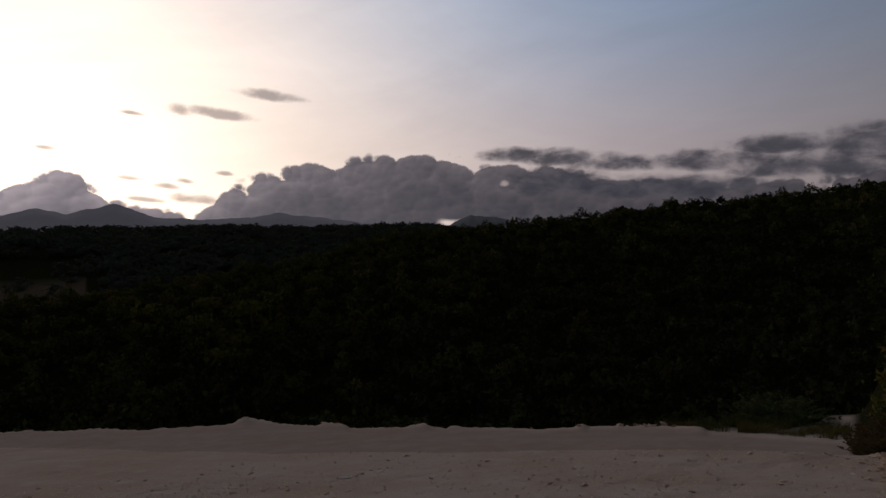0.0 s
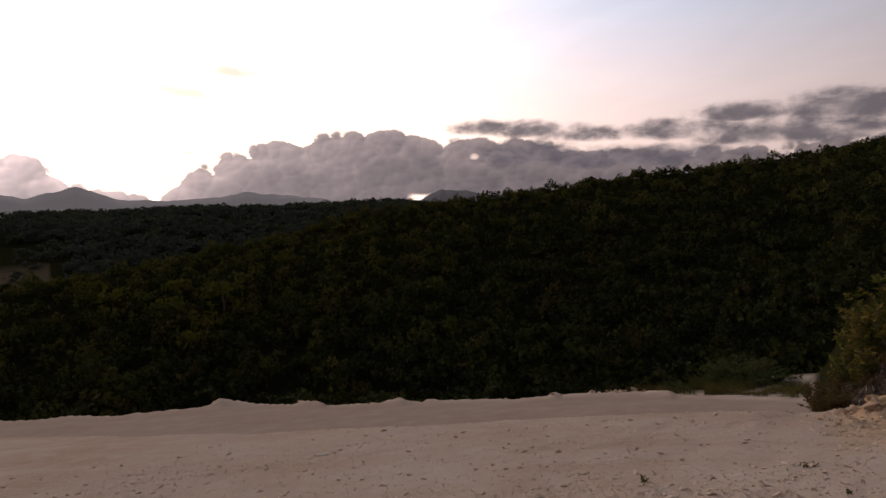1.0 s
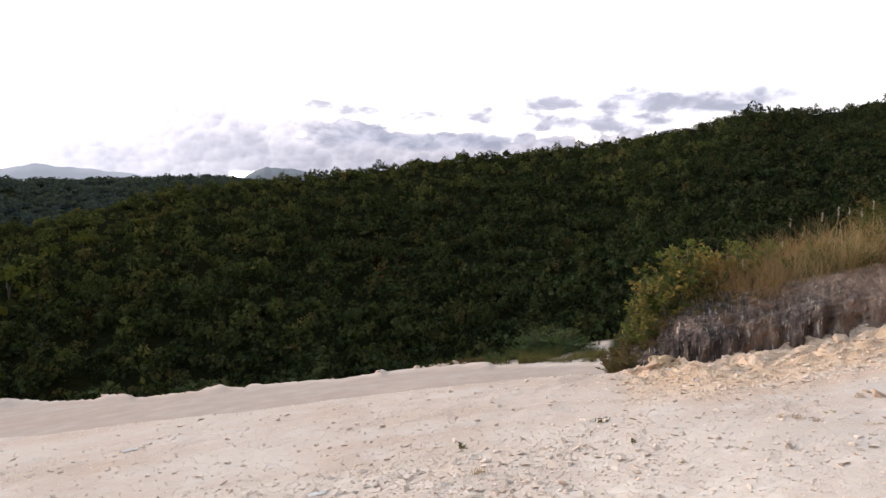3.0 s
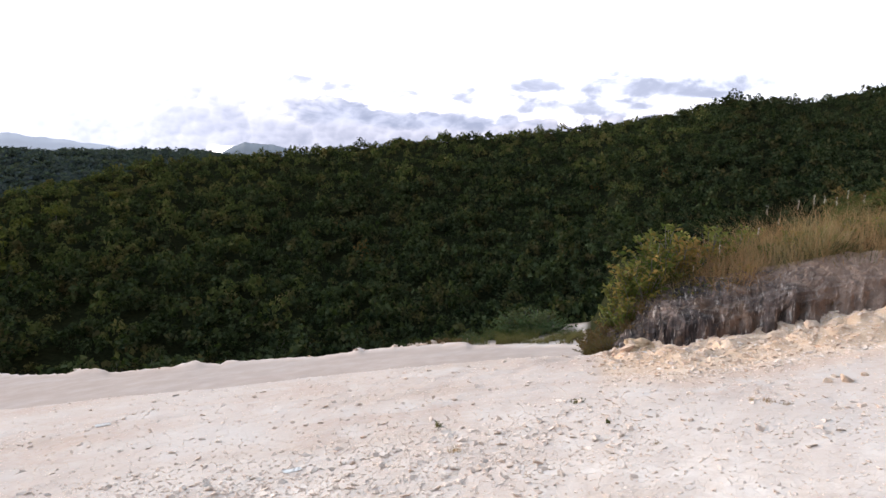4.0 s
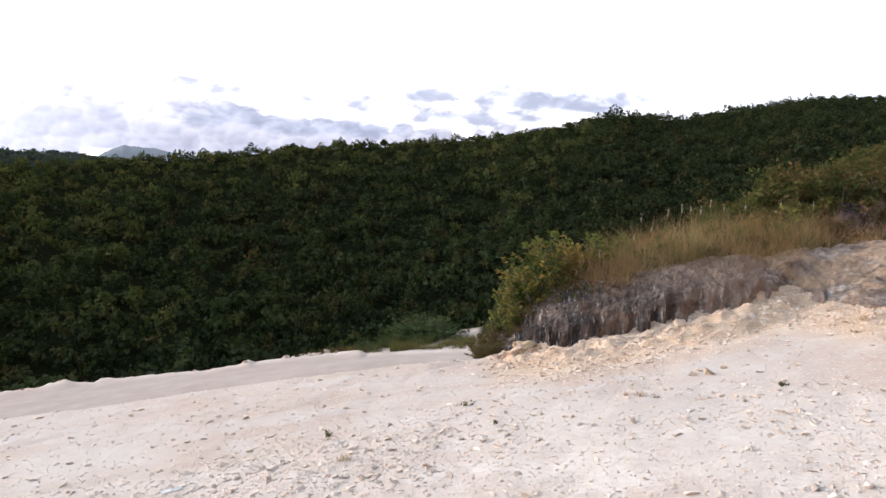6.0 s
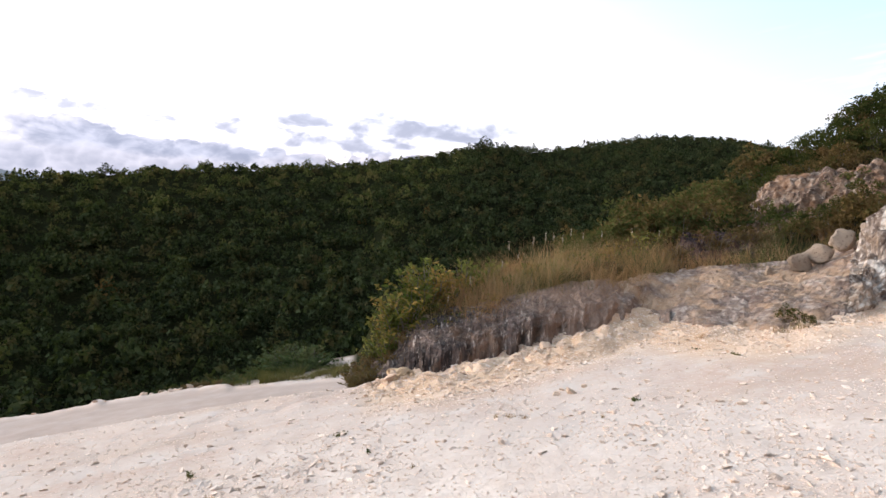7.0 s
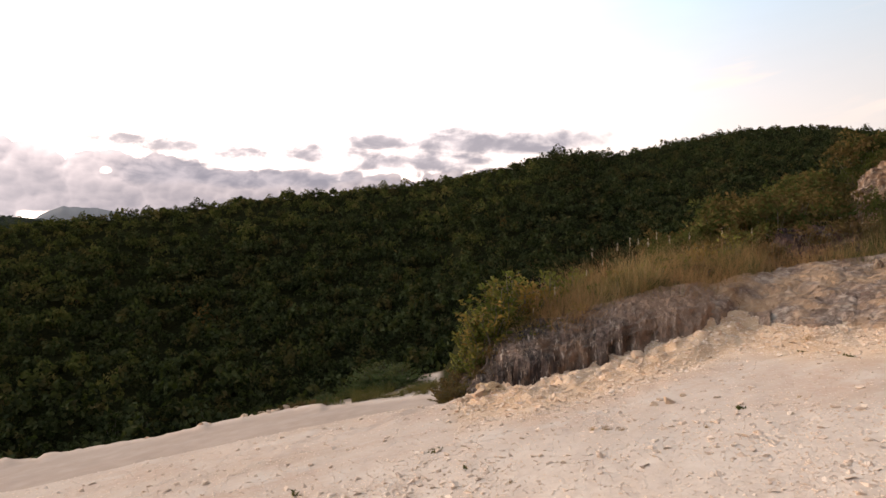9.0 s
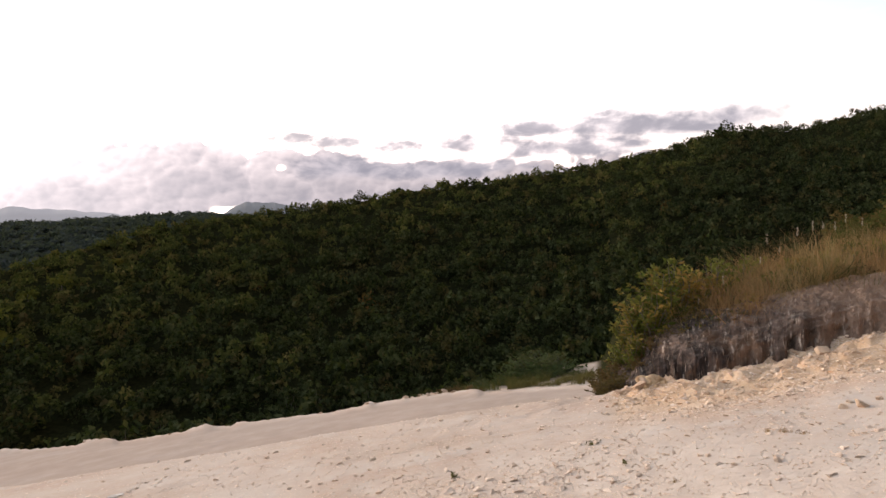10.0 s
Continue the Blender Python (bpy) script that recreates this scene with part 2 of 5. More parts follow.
def rock_material(name, dark, mid, pale, stain, fluted, rust=0.75, earth=None):
    """Weathered rock: fluted streaks or pitted limestone, with pale chips and rusty stains."""
    mat, t, b = material(name)
    p = t.n("ShaderNodeNewGeometry").outputs["Position"]
    if fluted:
        # streaks run down the face, towards the yard
        parts = t.n("ShaderNodeSeparateXYZ")
        t.put(parts.inputs[0], p)
        stretch = t.vec(t.mul(t.m("ARCTAN2", parts.outputs[0], parts.outputs[1]), 9.0), t.mul(t.add(parts.outputs[1], parts.outputs[0]), 0.13), t.mul(parts.outputs[2], 0.16))
    else:
        stretch = t.scaled(p, (1.0, 1.0, 0.75))
    n1, n2 = t.noise(stretch, 10.0 if fluted else 4.5, 6, 0.65, 0.4), t.noise(stretch, 24.0 if fluted else 15.0, 6, 0.7)
    pits = t.cells(t.scaled(p, (1.0, 1.0, 0.7)), 8.0 if not fluted else 14.0)
    col = t.mix(t.step(n1, 0.42, 0.66), dark, mid)
    col = t.mix(t.mul(t.step(n2, 0.56 if fluted else 0.52, 0.66 if fluted else 0.62), 0.72), col, pale)
    if not fluted:
        col = t.mix(t.mul(t.step(t.noise(p, 2.4, 5, 0.65, 0.6), 0.46, 0.60), 0.75), col, pale)
        col = t.mix(t.mul(t.step(pits, 0.36, 0.58), 0.6), col, dark)
        col = t.mix(t.mul(t.step(t.noise(stretch, 7.0, 5, 0.7, 0.8), 0.56, 0.66), 0.75), col, dark)
    col = t.mix(t.mul(t.step(t.noise(p, 1.3, 4, 0.6), 0.44, 0.62), rust), col, stain)
    if earth:
        # paler grey-brown patches mixed over the shelves that face upward
        facing = t.n("ShaderNodeSeparateXYZ")
        t.put(facing.inputs[0], t.n("ShaderNodeNewGeometry").outputs["Normal"])
        shelf = t.mul(t.step(facing.outputs[2], 0.60, 0.95), t.step(t.noise(p, 9.0, 5, 0.7), 0.45, 0.62))
        col = t.mix(t.mul(shelf, 0.28), col, (0.33, 0.255, 0.210))
    if earth:
        # the dark rock runs out into tan earth towards the rubble
        along = t.n("ShaderNodeSeparateXYZ")
        t.put(along.inputs[0], p)
        run = t.step(t.add(along.outputs[0], t.mul(t.sub(t.noise(p, 1.6, 5, 0.65), 0.5), 3.0)), 3.9, 6.0)
        col = t.mix(t.mul(run, 0.66), col, t.mix(t.mul(n2, 0.28), earth, pale))
    t.put(b.inputs["Base Color"], col)
    b.inputs["Roughness"].default_value = 0.93
    b.inputs["Specular IOR Level"].default_value = 0.15
    t.put(b.inputs["Normal"], t.bump(t.add(n2, t.mul(pits, -0.8)), 1.0, 0.05))
    return mat


def leaf_material(name, a, c, odd, share=0.08, gloss=0.5, patch=0.28, mottle=0.38):
    """Leaves: each differs a little, whole plants differ more, a few are turning."""
    mat, t, b = material(name)
    geo = t.n("ShaderNodeNewGeometry")
    isl = geo.outputs["Random Per Island"]
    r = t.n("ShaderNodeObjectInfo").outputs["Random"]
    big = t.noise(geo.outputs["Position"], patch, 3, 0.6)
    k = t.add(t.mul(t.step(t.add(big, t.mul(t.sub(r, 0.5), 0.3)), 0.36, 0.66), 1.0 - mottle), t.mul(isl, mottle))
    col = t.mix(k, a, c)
    turn = t.step(t.add(t.mul(isl, share * 2), t.noise(geo.outputs["Position"], patch * 0.7, 2)), 0.62 - share * 0.5, 0.80 - share * 0.3)
    col = t.mix(t.mul(turn, 0.75), col, odd)
    t.put(b.inputs["Base Color"], col)
    b.inputs["Roughness"].default_value = gloss
    b.inputs["Specular IOR Level"].default_value = 0.0
    thin = t.n("ShaderNodeBsdfTranslucent")
    t.put(thin.inputs[0], t.mix(0.5, col, (0.10, 0.13, 0.02)))
    both = t.n("ShaderNodeMixShader")
    both.inputs[0].default_value = 0.22
    t.put(both.inputs[1], b.outputs[0]), t.put(both.inputs[2], thin.outputs[0])
    t.put(mat.node_tree.nodes["Material Output"].inputs[0], both.outputs[0])
    return mat


def bark_material(name, a, c):
    mat, t, b = material(name)
    p = place(t)
    t.put(b.inputs["Base Color"], t.mix(t.noise(t.scaled(p, (6, 6, 1.2)), 3.0, 5, 0.6), a, c))
    b.inputs["Roughness"].default_value = 0.9
    t.put(b.inputs["Normal"], t.bump(t.noise(t.scaled(p, (8, 8, 1.5)), 5.0, 5, 0.6), 0.6, 0.01))
    return mat


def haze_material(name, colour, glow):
    """Far mountains; kilometres of evening haze put in as blue-grey colour and a glow."""
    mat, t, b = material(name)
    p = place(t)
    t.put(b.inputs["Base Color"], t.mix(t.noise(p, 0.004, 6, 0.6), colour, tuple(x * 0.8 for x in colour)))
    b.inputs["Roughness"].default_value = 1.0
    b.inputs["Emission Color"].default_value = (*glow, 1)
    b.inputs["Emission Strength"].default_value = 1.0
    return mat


GROUND = ground_material()
CHIP = stone_material("limestone_chip", (0.66, 0.475, 0.36), (0.81, 0.640, 0.515), (0.55, 0.375, 0.27))
CHIP_WARM = stone_material("ochre_limestone_chip", (0.62, 0.415, 0.285), (0.76, 0.57, 0.43), (0.50, 0.31, 0.20))
BOULDER = stone_material("limestone_boulder", (0.33, 0.225, 0.155), (0.42, 0.30, 0.215), (0.15, 0.095, 0.064), 5.0, 0.06)
ROCK_DARK = rock_material("fluted_dark_rock", (0.030, 0.020, 0.016), (0.140, 0.090, 0.070), (0.52, 0.405, 0.325), (0.28, 0.150, 0.085), True, 0.45, (0.32, 0.182, 0.118))
ROCK_MAROON = rock_material("maroon_rock", (0.026, 0.015, 0.014), (0.115, 0.065, 0.055), (0.30, 0.215, 0.185), (0.16, 0.080, 0.050), True, 0.4)
ROCK_PALE = rock_material("pitted_limestone", (0.10, 0.066, 0.050), (0.47, 0.355, 0.275), (0.84, 0.72, 0.61), (0.44, 0.275, 0.165), False, 0.35)
ROCK_BROWN = rock_material("broken_brown_rock", (0.07, 0.040, 0.028), (0.22, 0.145, 0.102), (0.44, 0.335, 0.255), (0.30, 0.160, 0.090), False, 0.65)
RUBBLE = rock_material("earthy_rubble", (0.17, 0.105, 0.078), (0.34, 0.235, 0.175), (0.48, 0.365, 0.290), (0.44, 0.265, 0.155), False, 0.75)
# Near-black and bright pads put the crowns' lit tips and dark gaps into colour.
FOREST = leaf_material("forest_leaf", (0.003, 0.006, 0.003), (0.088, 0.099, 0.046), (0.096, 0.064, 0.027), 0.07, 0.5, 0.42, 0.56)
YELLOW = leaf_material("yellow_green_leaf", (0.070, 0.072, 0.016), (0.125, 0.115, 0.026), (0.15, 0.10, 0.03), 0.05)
# Yellower, lighter leaves: the brighter light on the crest is put into their colour.
CREST_LIT = leaf_material("crest_lit_leaf", (0.040, 0.047, 0.015), (0.170, 0.165, 0.056), (0.18, 0.13, 0.05), 0.08, 0.5, 0.42, 0.5)
# Blue-grey leaves: the haze over the far ridge is put into their colour.
FAR_WOOD = leaf_material("far_wood_haze_leaf", (0.040, 0.050, 0.056), (0.066, 0.078, 0.082), (0.05, 0.05, 0.03), 0.04, 0.6, 0.05)
SHRUB = leaf_material("shrub_leaf", (0.052, 0.070, 0.016), (0.225, 0.205, 0.054), (0.30, 0.155, 0.050), 0.11, 0.45, 1.2)
BRUSH = leaf_material("brush_leaf", (0.034, 0.043, 0.013), (0.098, 0.094, 0.030), (0.150, 0.078, 0.035), 0.15, 0.55, 0.7)
TREE_LEAF = leaf_material("tree_leaf", (0.018, 0.024, 0.008), (0.060, 0.062, 0.018), (0.09, 0.07, 0.03), 0.05, 0.4, 0.8)
DRY = leaf_material("dry_grass", (0.200, 0.128, 0.058), (0.460, 0.320, 0.165), (0.36, 0.170, 0.080), 0.14, 0.6, 0.8)
LOW_LEAF = leaf_material("low_bush_leaf", (0.030, 0.048, 0.020), (0.100, 0.120, 0.054), (0.14, 0.12, 0.05), 0.06, 0.5, 1.2)
RUSSET = leaf_material("russet_fern", (0.112, 0.058, 0.028), (0.205, 0.115, 0.054), (0.10, 0.08, 0.03), 0.1, 0.6, 1.5)
GREEN_GRASS = leaf_material("green_grass", (0.048, 0.058, 0.018), (0.105, 0.106, 0.038), (0.17, 0.12, 0.05), 0.14, 0.5, 0.8)
PLUME = leaf_material("seed_plume", (0.34, 0.28, 0.21), (0.46, 0.39, 0.31), (0.45, 0.33, 0.22), 0.05, 0.8, 1.0)
BARK = bark_material("bark", (0.070, 0.055, 0.042), (0.16, 0.13, 0.10))
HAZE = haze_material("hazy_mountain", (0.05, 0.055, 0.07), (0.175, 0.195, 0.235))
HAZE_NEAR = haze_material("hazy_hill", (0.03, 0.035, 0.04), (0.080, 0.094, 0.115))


# ---- shapes ----
RNG = np.random.default_rng(7)


def mesh_of(name, verts, faces, mat, smooth=False):
    me = bpy.data.meshes.new(name)
    verts, faces = np.asarray(verts, np.float32), np.asarray(faces, np.int32)
    k = faces.shape[1]
    me.vertices.add(len(verts)), me.loops.add(faces.size), me.polygons.add(len(faces))
    me.vertices.foreach_set("co", verts.ravel())
    me.loops.foreach_set("vertex_index", faces.ravel())
    me.polygons.foreach_set("loop_start", np.arange(0, faces.size, k, dtype=np.int32))
    me.polygons.foreach_set("use_smooth", np.full(len(faces), smooth))
    me.update(calc_edges=True)
    me.materials.append(mat)
    return me


def part_of(name, me, parent, m=None, label=""):
    ob = new(name, me)
    ob.parent = parent
    if m is not None:
        ob.matrix_basis = m
    return tagged(ob, label)


def part(name, bm, mat, parent, label=""):
    me = bpy.data.meshes.new(name)
    bm.to_mesh(me)
    bm.free()
    me.materials.append(mat)
    return part_of(name, me, parent, None, label)


def hash01(i, j, seed):
    h = (i.astype(np.int64) * 374761393 + j.astype(np.int64) * 668265263 + seed * 974634777) & 0xFFFFFFFF
    h = ((h ^ (h >> 13)) * 1274126177) & 0xFFFFFFFF
    return ((h ^ (h >> 16)) & 0xFFFF) / 65535.0


def vnoise(x, y, seed=0):
    """Smooth value noise, 0 to 1."""
    x, y = np.asarray(x, float), np.asarray(y, float)
    i, j = np.floor(x), np.floor(y)
    u, v = x - i, y - j
    u, v = u * u * (3 - 2 * u), v * v * (3 - 2 * v)
    a, b = hash01(i, j, seed), hash01(i + 1, j, seed)
    c, e = hash01(i, j + 1, seed), hash01(i + 1, j + 1, seed)
    return (a * (1 - u) + b * u) * (1 - v) + (c * (1 - u) + e * u) * v


def fbm(x, y, octaves=4, seed=0):
    s, amp = 0.0, 0.5
    for k in range(octaves):
        s = s + amp * (vnoise(x * 2 ** k, y * 2 ** k, seed + k) - 0.5)
        amp *= 0.5
    return s


def smooth01(x, lo, hi):
    u = np.clip((np.asarray(x, float) - lo) / (hi - lo), 0, 1)
    return u * u * (3 - 2 * u)


# ---- the land: heights by bearing (degrees from straight ahead, to the right) and distance ----
EYE = 1.6
SLOPE_X, SLOPE_Y = 0.12, -0.147
LIP = ((-100, 40), (-75, 27), (-52, 15.1), (-43, 11.8), (-34, 10.1), (-19, 8.7), (0, 8.2), (14, 8.0), (30, 8.6))
EDGE = ((-100, 48), (-75, 34), (-52, 24.0), (-45, 20.4), (-36, 18.6), (-29, 15.6), (-21, 14.2), (-11, 12.9), (0, 12.7), (4, 11.8), (14, 10.9), (30, 11))
SHELF = ((-40, 0.2), (-12, 0.3), (-6, 0.8), (1, 1.0), (4, 2.0), (7, 3.0), (14, 4.0), (30, 4.0))
BASE = ((13, 8.2), (17.5, 8.5), (22, 8.35), (30, 9.1), (36, 9.9), (40, 10.8), (45, 9.9), (50, 9.7), (54, 10.4), (58.6, 11.9), (62, 13.4), (75, 18), (100, 26))
TOP = ((13, -1.2), (16, -0.95), (17.5, -0.62), (19.5, -0.42), (22.5, -0.34), (27, -0.16), (31.6, 0.02), (35.6, 0.12), (41.5, 0.26), (47, 0.44), (51, 0.58), (55, 1.0), (60, 1.6), (75, 2.2), (100, 3))
BACK = ((13, 0.55), (40, 0.65), (44, 2.4), (52, 3.4), (55, 2.8), (60, 1.6), (100, 1.6))
RIDGE = ((-100, -6.0), (-65, -5.4), (-50, -4.8), (-39, -3.5), (-34.5, -2.8), (-29.8, -1.9), (-26.8, -1.25), (-24.8, -0.7), (-22, -0.35), (-18.7, 0.05), (-13, 0.4), (-6.7, 1.0), (-3.3, 1.45), (2.4, 1.85), (9.7, 2.4), (16.3, 3.2), (20.8, 4.0), (22.8, 4.5), (24.8, 4.95), (26.7, 4.9), (28.7, 4.72), (30.5, 4.85), (33.8, 5.35), (38.7, 5.95), (42.4, 6.05), (45.6, 5.75), (50, 5.0), (60, 3), (100, 0))
RIDGE_R = ((-100, 110), (-50, 112), (-35, 120), (-20, 140), (0, 150), (20, 165), (42, 215), (60, 230), (100, 200))
RIDGE2 = ((-100, 0.4), (-54, 0.42), (-48, 0.55), (-42, 0.38), (-38, 0.6), (-31, 0.25), (-27, 0.5), (-22, 0.5), (-19.3, 0.34), (-18.2, 0.12), (-16, -0.3), (-12, -1.2), (100, -2))


SPLIT = {}


def at(table, a):
    if table not in SPLIT:
        SPLIT[table] = (np.array([k for k, _ in table], float), np.array([v for _, v in table], float))
    return float(np.interp(a, *SPLIT[table]))


def tan_z(r, degrees):
    return EYE + r * math.tan(radians(degrees))


def profile(a):
    """Heights along the bearing a, as functions of the distance."""
    sa, ca = math.sin(radians(a)), math.cos(radians(a))

    def plane(r):
        return (SLOPE_X * sa + SLOPE_Y * ca) * r

    rr = at(RIDGE_R, a)
    zr = tan_z(rr, at(RIDGE, a)) - 1.5
    r2 = 420.0
    far = [(rr * 1.25, zr - 5), (rr * 1.7, min(zr - 14, -14)), (330, tan_z(330, min(at(RIDGE2, a), 0.3)) - 9), (r2, tan_z(r2, at(RIDGE2, a)) - 4.2), (560, -20), (900, -45), (5200, -70)]
    lip, edge = at(LIP, a), at(EDGE, a)
    out = edge + at(SHELF, a)
    low = plane(out) - 0.55
    left = [(0, 0), (lip, plane(lip)), (lip + 0.5, plane(lip + 0.5) - 0.10), (lip + 1.3, plane(lip + 1.3) - 0.33), (edge, plane(edge) - 0.40), (out, low), (out + 1.5, low - 1.0), (out + 8, low - 6.5), (max(50, out + 20), min(-20.5, low - 13)), (max(62, out + 30), min(-21.0, low - 13)), (rr * 0.55 + 24, -21 + 0.42 * (zr + 21)), (rr, zr)] + far
    base, top, back = at(BASE, a), at(TOP, a), at(BACK, a)
    e18 = float(np.interp(a, (16, 25, 35, 40, 45, 50, 55, 61, 75), (-9, -7.5, -4.8, -3.6, -2.6, -1.2, 0.6, 3.6, 6.0)))
    e24 = float(np.interp(a, (16, 25, 35, 40, 45, 50, 55, 61, 75), (-11, -9.5, -4.8, -2.6, 0.2, 3.4, 6.0, 7.4, 8.5)))
    fall = float(np.interp(a, (16, 44, 52, 60), (1, 1, 0.25, 0)))
    z24 = tan_z(24, e24)
    right = [(0, 0), (base - 0.1, plane(base - 0.1)), (base + back, top - (0.28 if a < 58 else 0.0)), (base + back + 1.1, top + 0.02), (base + back + 2.0, top + 0.12), (17.8, tan_z(17.8, e18)), (24, z24), (32, z24 - 5 * fall + 1.4 * (1 - fall)), (48, z24 - 17 * fall + 1.5 * (1 - fall)), (70, -17 * fall + z24 * (1 - fall)), (rr * 0.55 + 24, (-18 + 0.45 * (zr + 18)) * fall + (zr - 8) * (1 - fall)), (rr, zr)] + far
    if base + back + 2.0 > 17.5:
        right[5] = (base + back + 3.0, max(top + 0.5, tan_z(base + back + 3.0, e18)))
        right = sorted(right)
    return left, right


def heights(a, r):
    left, right = profile(a)
    k = float(smooth01(a, 14.0, 16.5)) * (1 - float(smooth01(a, 105, 150)))
    zl = np.interp(r, [p for p, _ in left], [q for _, q in left])
    if k == 0:
        z = zl
    else:
        z = zl * (1 - k) + k * np.interp(r, [p for p, _ in right], [q for _, q in right])
    behind = smooth01(abs(a), 80, 150)
    z = z * (1 - behind) + behind * np.minimum(0.02 * r, 12)
    x, y = r * math.sin(radians(a)), r * math.cos(radians(a))
    rough = 0.05 * fbm(x * 0.9, y * 0.9, 4, 3) + 0.02 * fbm(x * 5, y * 5, 3, 9)
    pile = np.clip(vnoise(x * 0.55 + 3, y * 0.9, 61) * 0.75 + 0.25 * vnoise(x * 2.1, y * 2.1, 62) - 0.42, 0, 1)
    rough = rough + pile * (0.10 * fbm(x * 3.1, y * 3.1, 3, 65) + 0.05 * fbm(x * 9, y * 9, 3, 66)) * (1 - smooth01(r, 12, 16))
    edge = at(EDGE, a)
    crest = np.exp(-((r - edge) / 0.55) ** 2) * (1 - smooth01(a, 2, 6))
    lump = np.clip(vnoise(a * 0.7 + 5, 0.5, 21) - 0.55, 0, 1) * 0.55 + np.clip(vnoise(a * 2.3, 3.5, 22) - 0.5, 0, 1) * 0.10
    lump = lump * 0.6 + 0.11 * math.exp(-((a + 36.0) / 1.5) ** 2) + 0.10 * math.exp(-((a + 21.4) / 1.0) ** 2) + 0.08 * math.exp(-((a + 30.0) / 0.9) ** 2)
    heap = np.exp(-((r - at(BASE, a) + 0.42) / 0.38) ** 2) * k * (1 - float(smooth01(a, 42, 47))) * (0.02 + 0.22 * np.clip(fbm(x * 1.7, y * 1.7, 4, 71) + 0.05, 0, 1) + 0.20 * fbm(x * 6, y * 6, 4, 72)) * float(smooth01(a, 15.5, 17.5))
    ramp = smooth01(r, at(BASE, a) - 1.7, at(BASE, a) + 0.05) ** 1.4 * (1 - smooth01(r, at(BASE, a) + 0.1, at(BASE, a) + 0.7))
    heap = heap + (0.02 * float(smooth01(a, 17, 22)) * (1 - float(smooth01(a, 44, 50))) + 0.20 * math.exp(-((a - 38.0) / 3.8) ** 2)) * ramp * (1 + 0.5 * fbm(x * 2.2, y * 2.2, 3, 73))
    heap = heap + 0.075 * ramp * fbm(x * 7, y * 7, 4, 74) * k * (1 - float(smooth01(a, 46, 52)))
    hilly = smooth01(r, 45, 90)
    swell = hilly * (4.5 * fbm(x * 0.022, y * 0.022, 3, 31)) * np.clip(1.0 - 0.75 * np.exp(-((r - at(RIDGE_R, a)) / 30) ** 2), 0, 1)
    swell = swell * (1 - smooth01(r, 300, 420)) + smooth01(r, 350, 400) * 1.2 * fbm(x * 0.02, y * 0.02, 3, 41)
    rough = rough * (1 + 2.0 * k * np.exp(-((r - at(BASE, a) + 0.5) / 1.0) ** 2)) if a > 14 else rough
    return z + rough * (1 - hilly) + crest * lump + heap + swell


LAND = []


def land_z(a, r):
    """The height of the ground sheet on the bearing a at the distance r."""
    bearings, dist, z = LAND
    i = int(np.clip(np.searchsorted(bearings, a) - 1, 0, len(bearings) - 2))
    j = int(np.clip(np.searchsorted(dist, r) - 1, 0, len(dist) - 2))
    u, v = (a - bearings[i]) / (bearings[i + 1] - bearings[i]), (r - dist[j]) / (dist[j + 1] - dist[j])
    return float((z[i, j] * (1 - u) + z[i + 1, j] * u) * (1 - v) + (z[i, j + 1] * (1 - u) + z[i + 1, j + 1] * u) * v)


def spot(a, r, dz=0.0):
    """The point of the ground on the bearing a at the distance r."""
    return Vector((r * math.sin(radians(a)), r * math.cos(radians(a)), land_z(a, r) + dz))


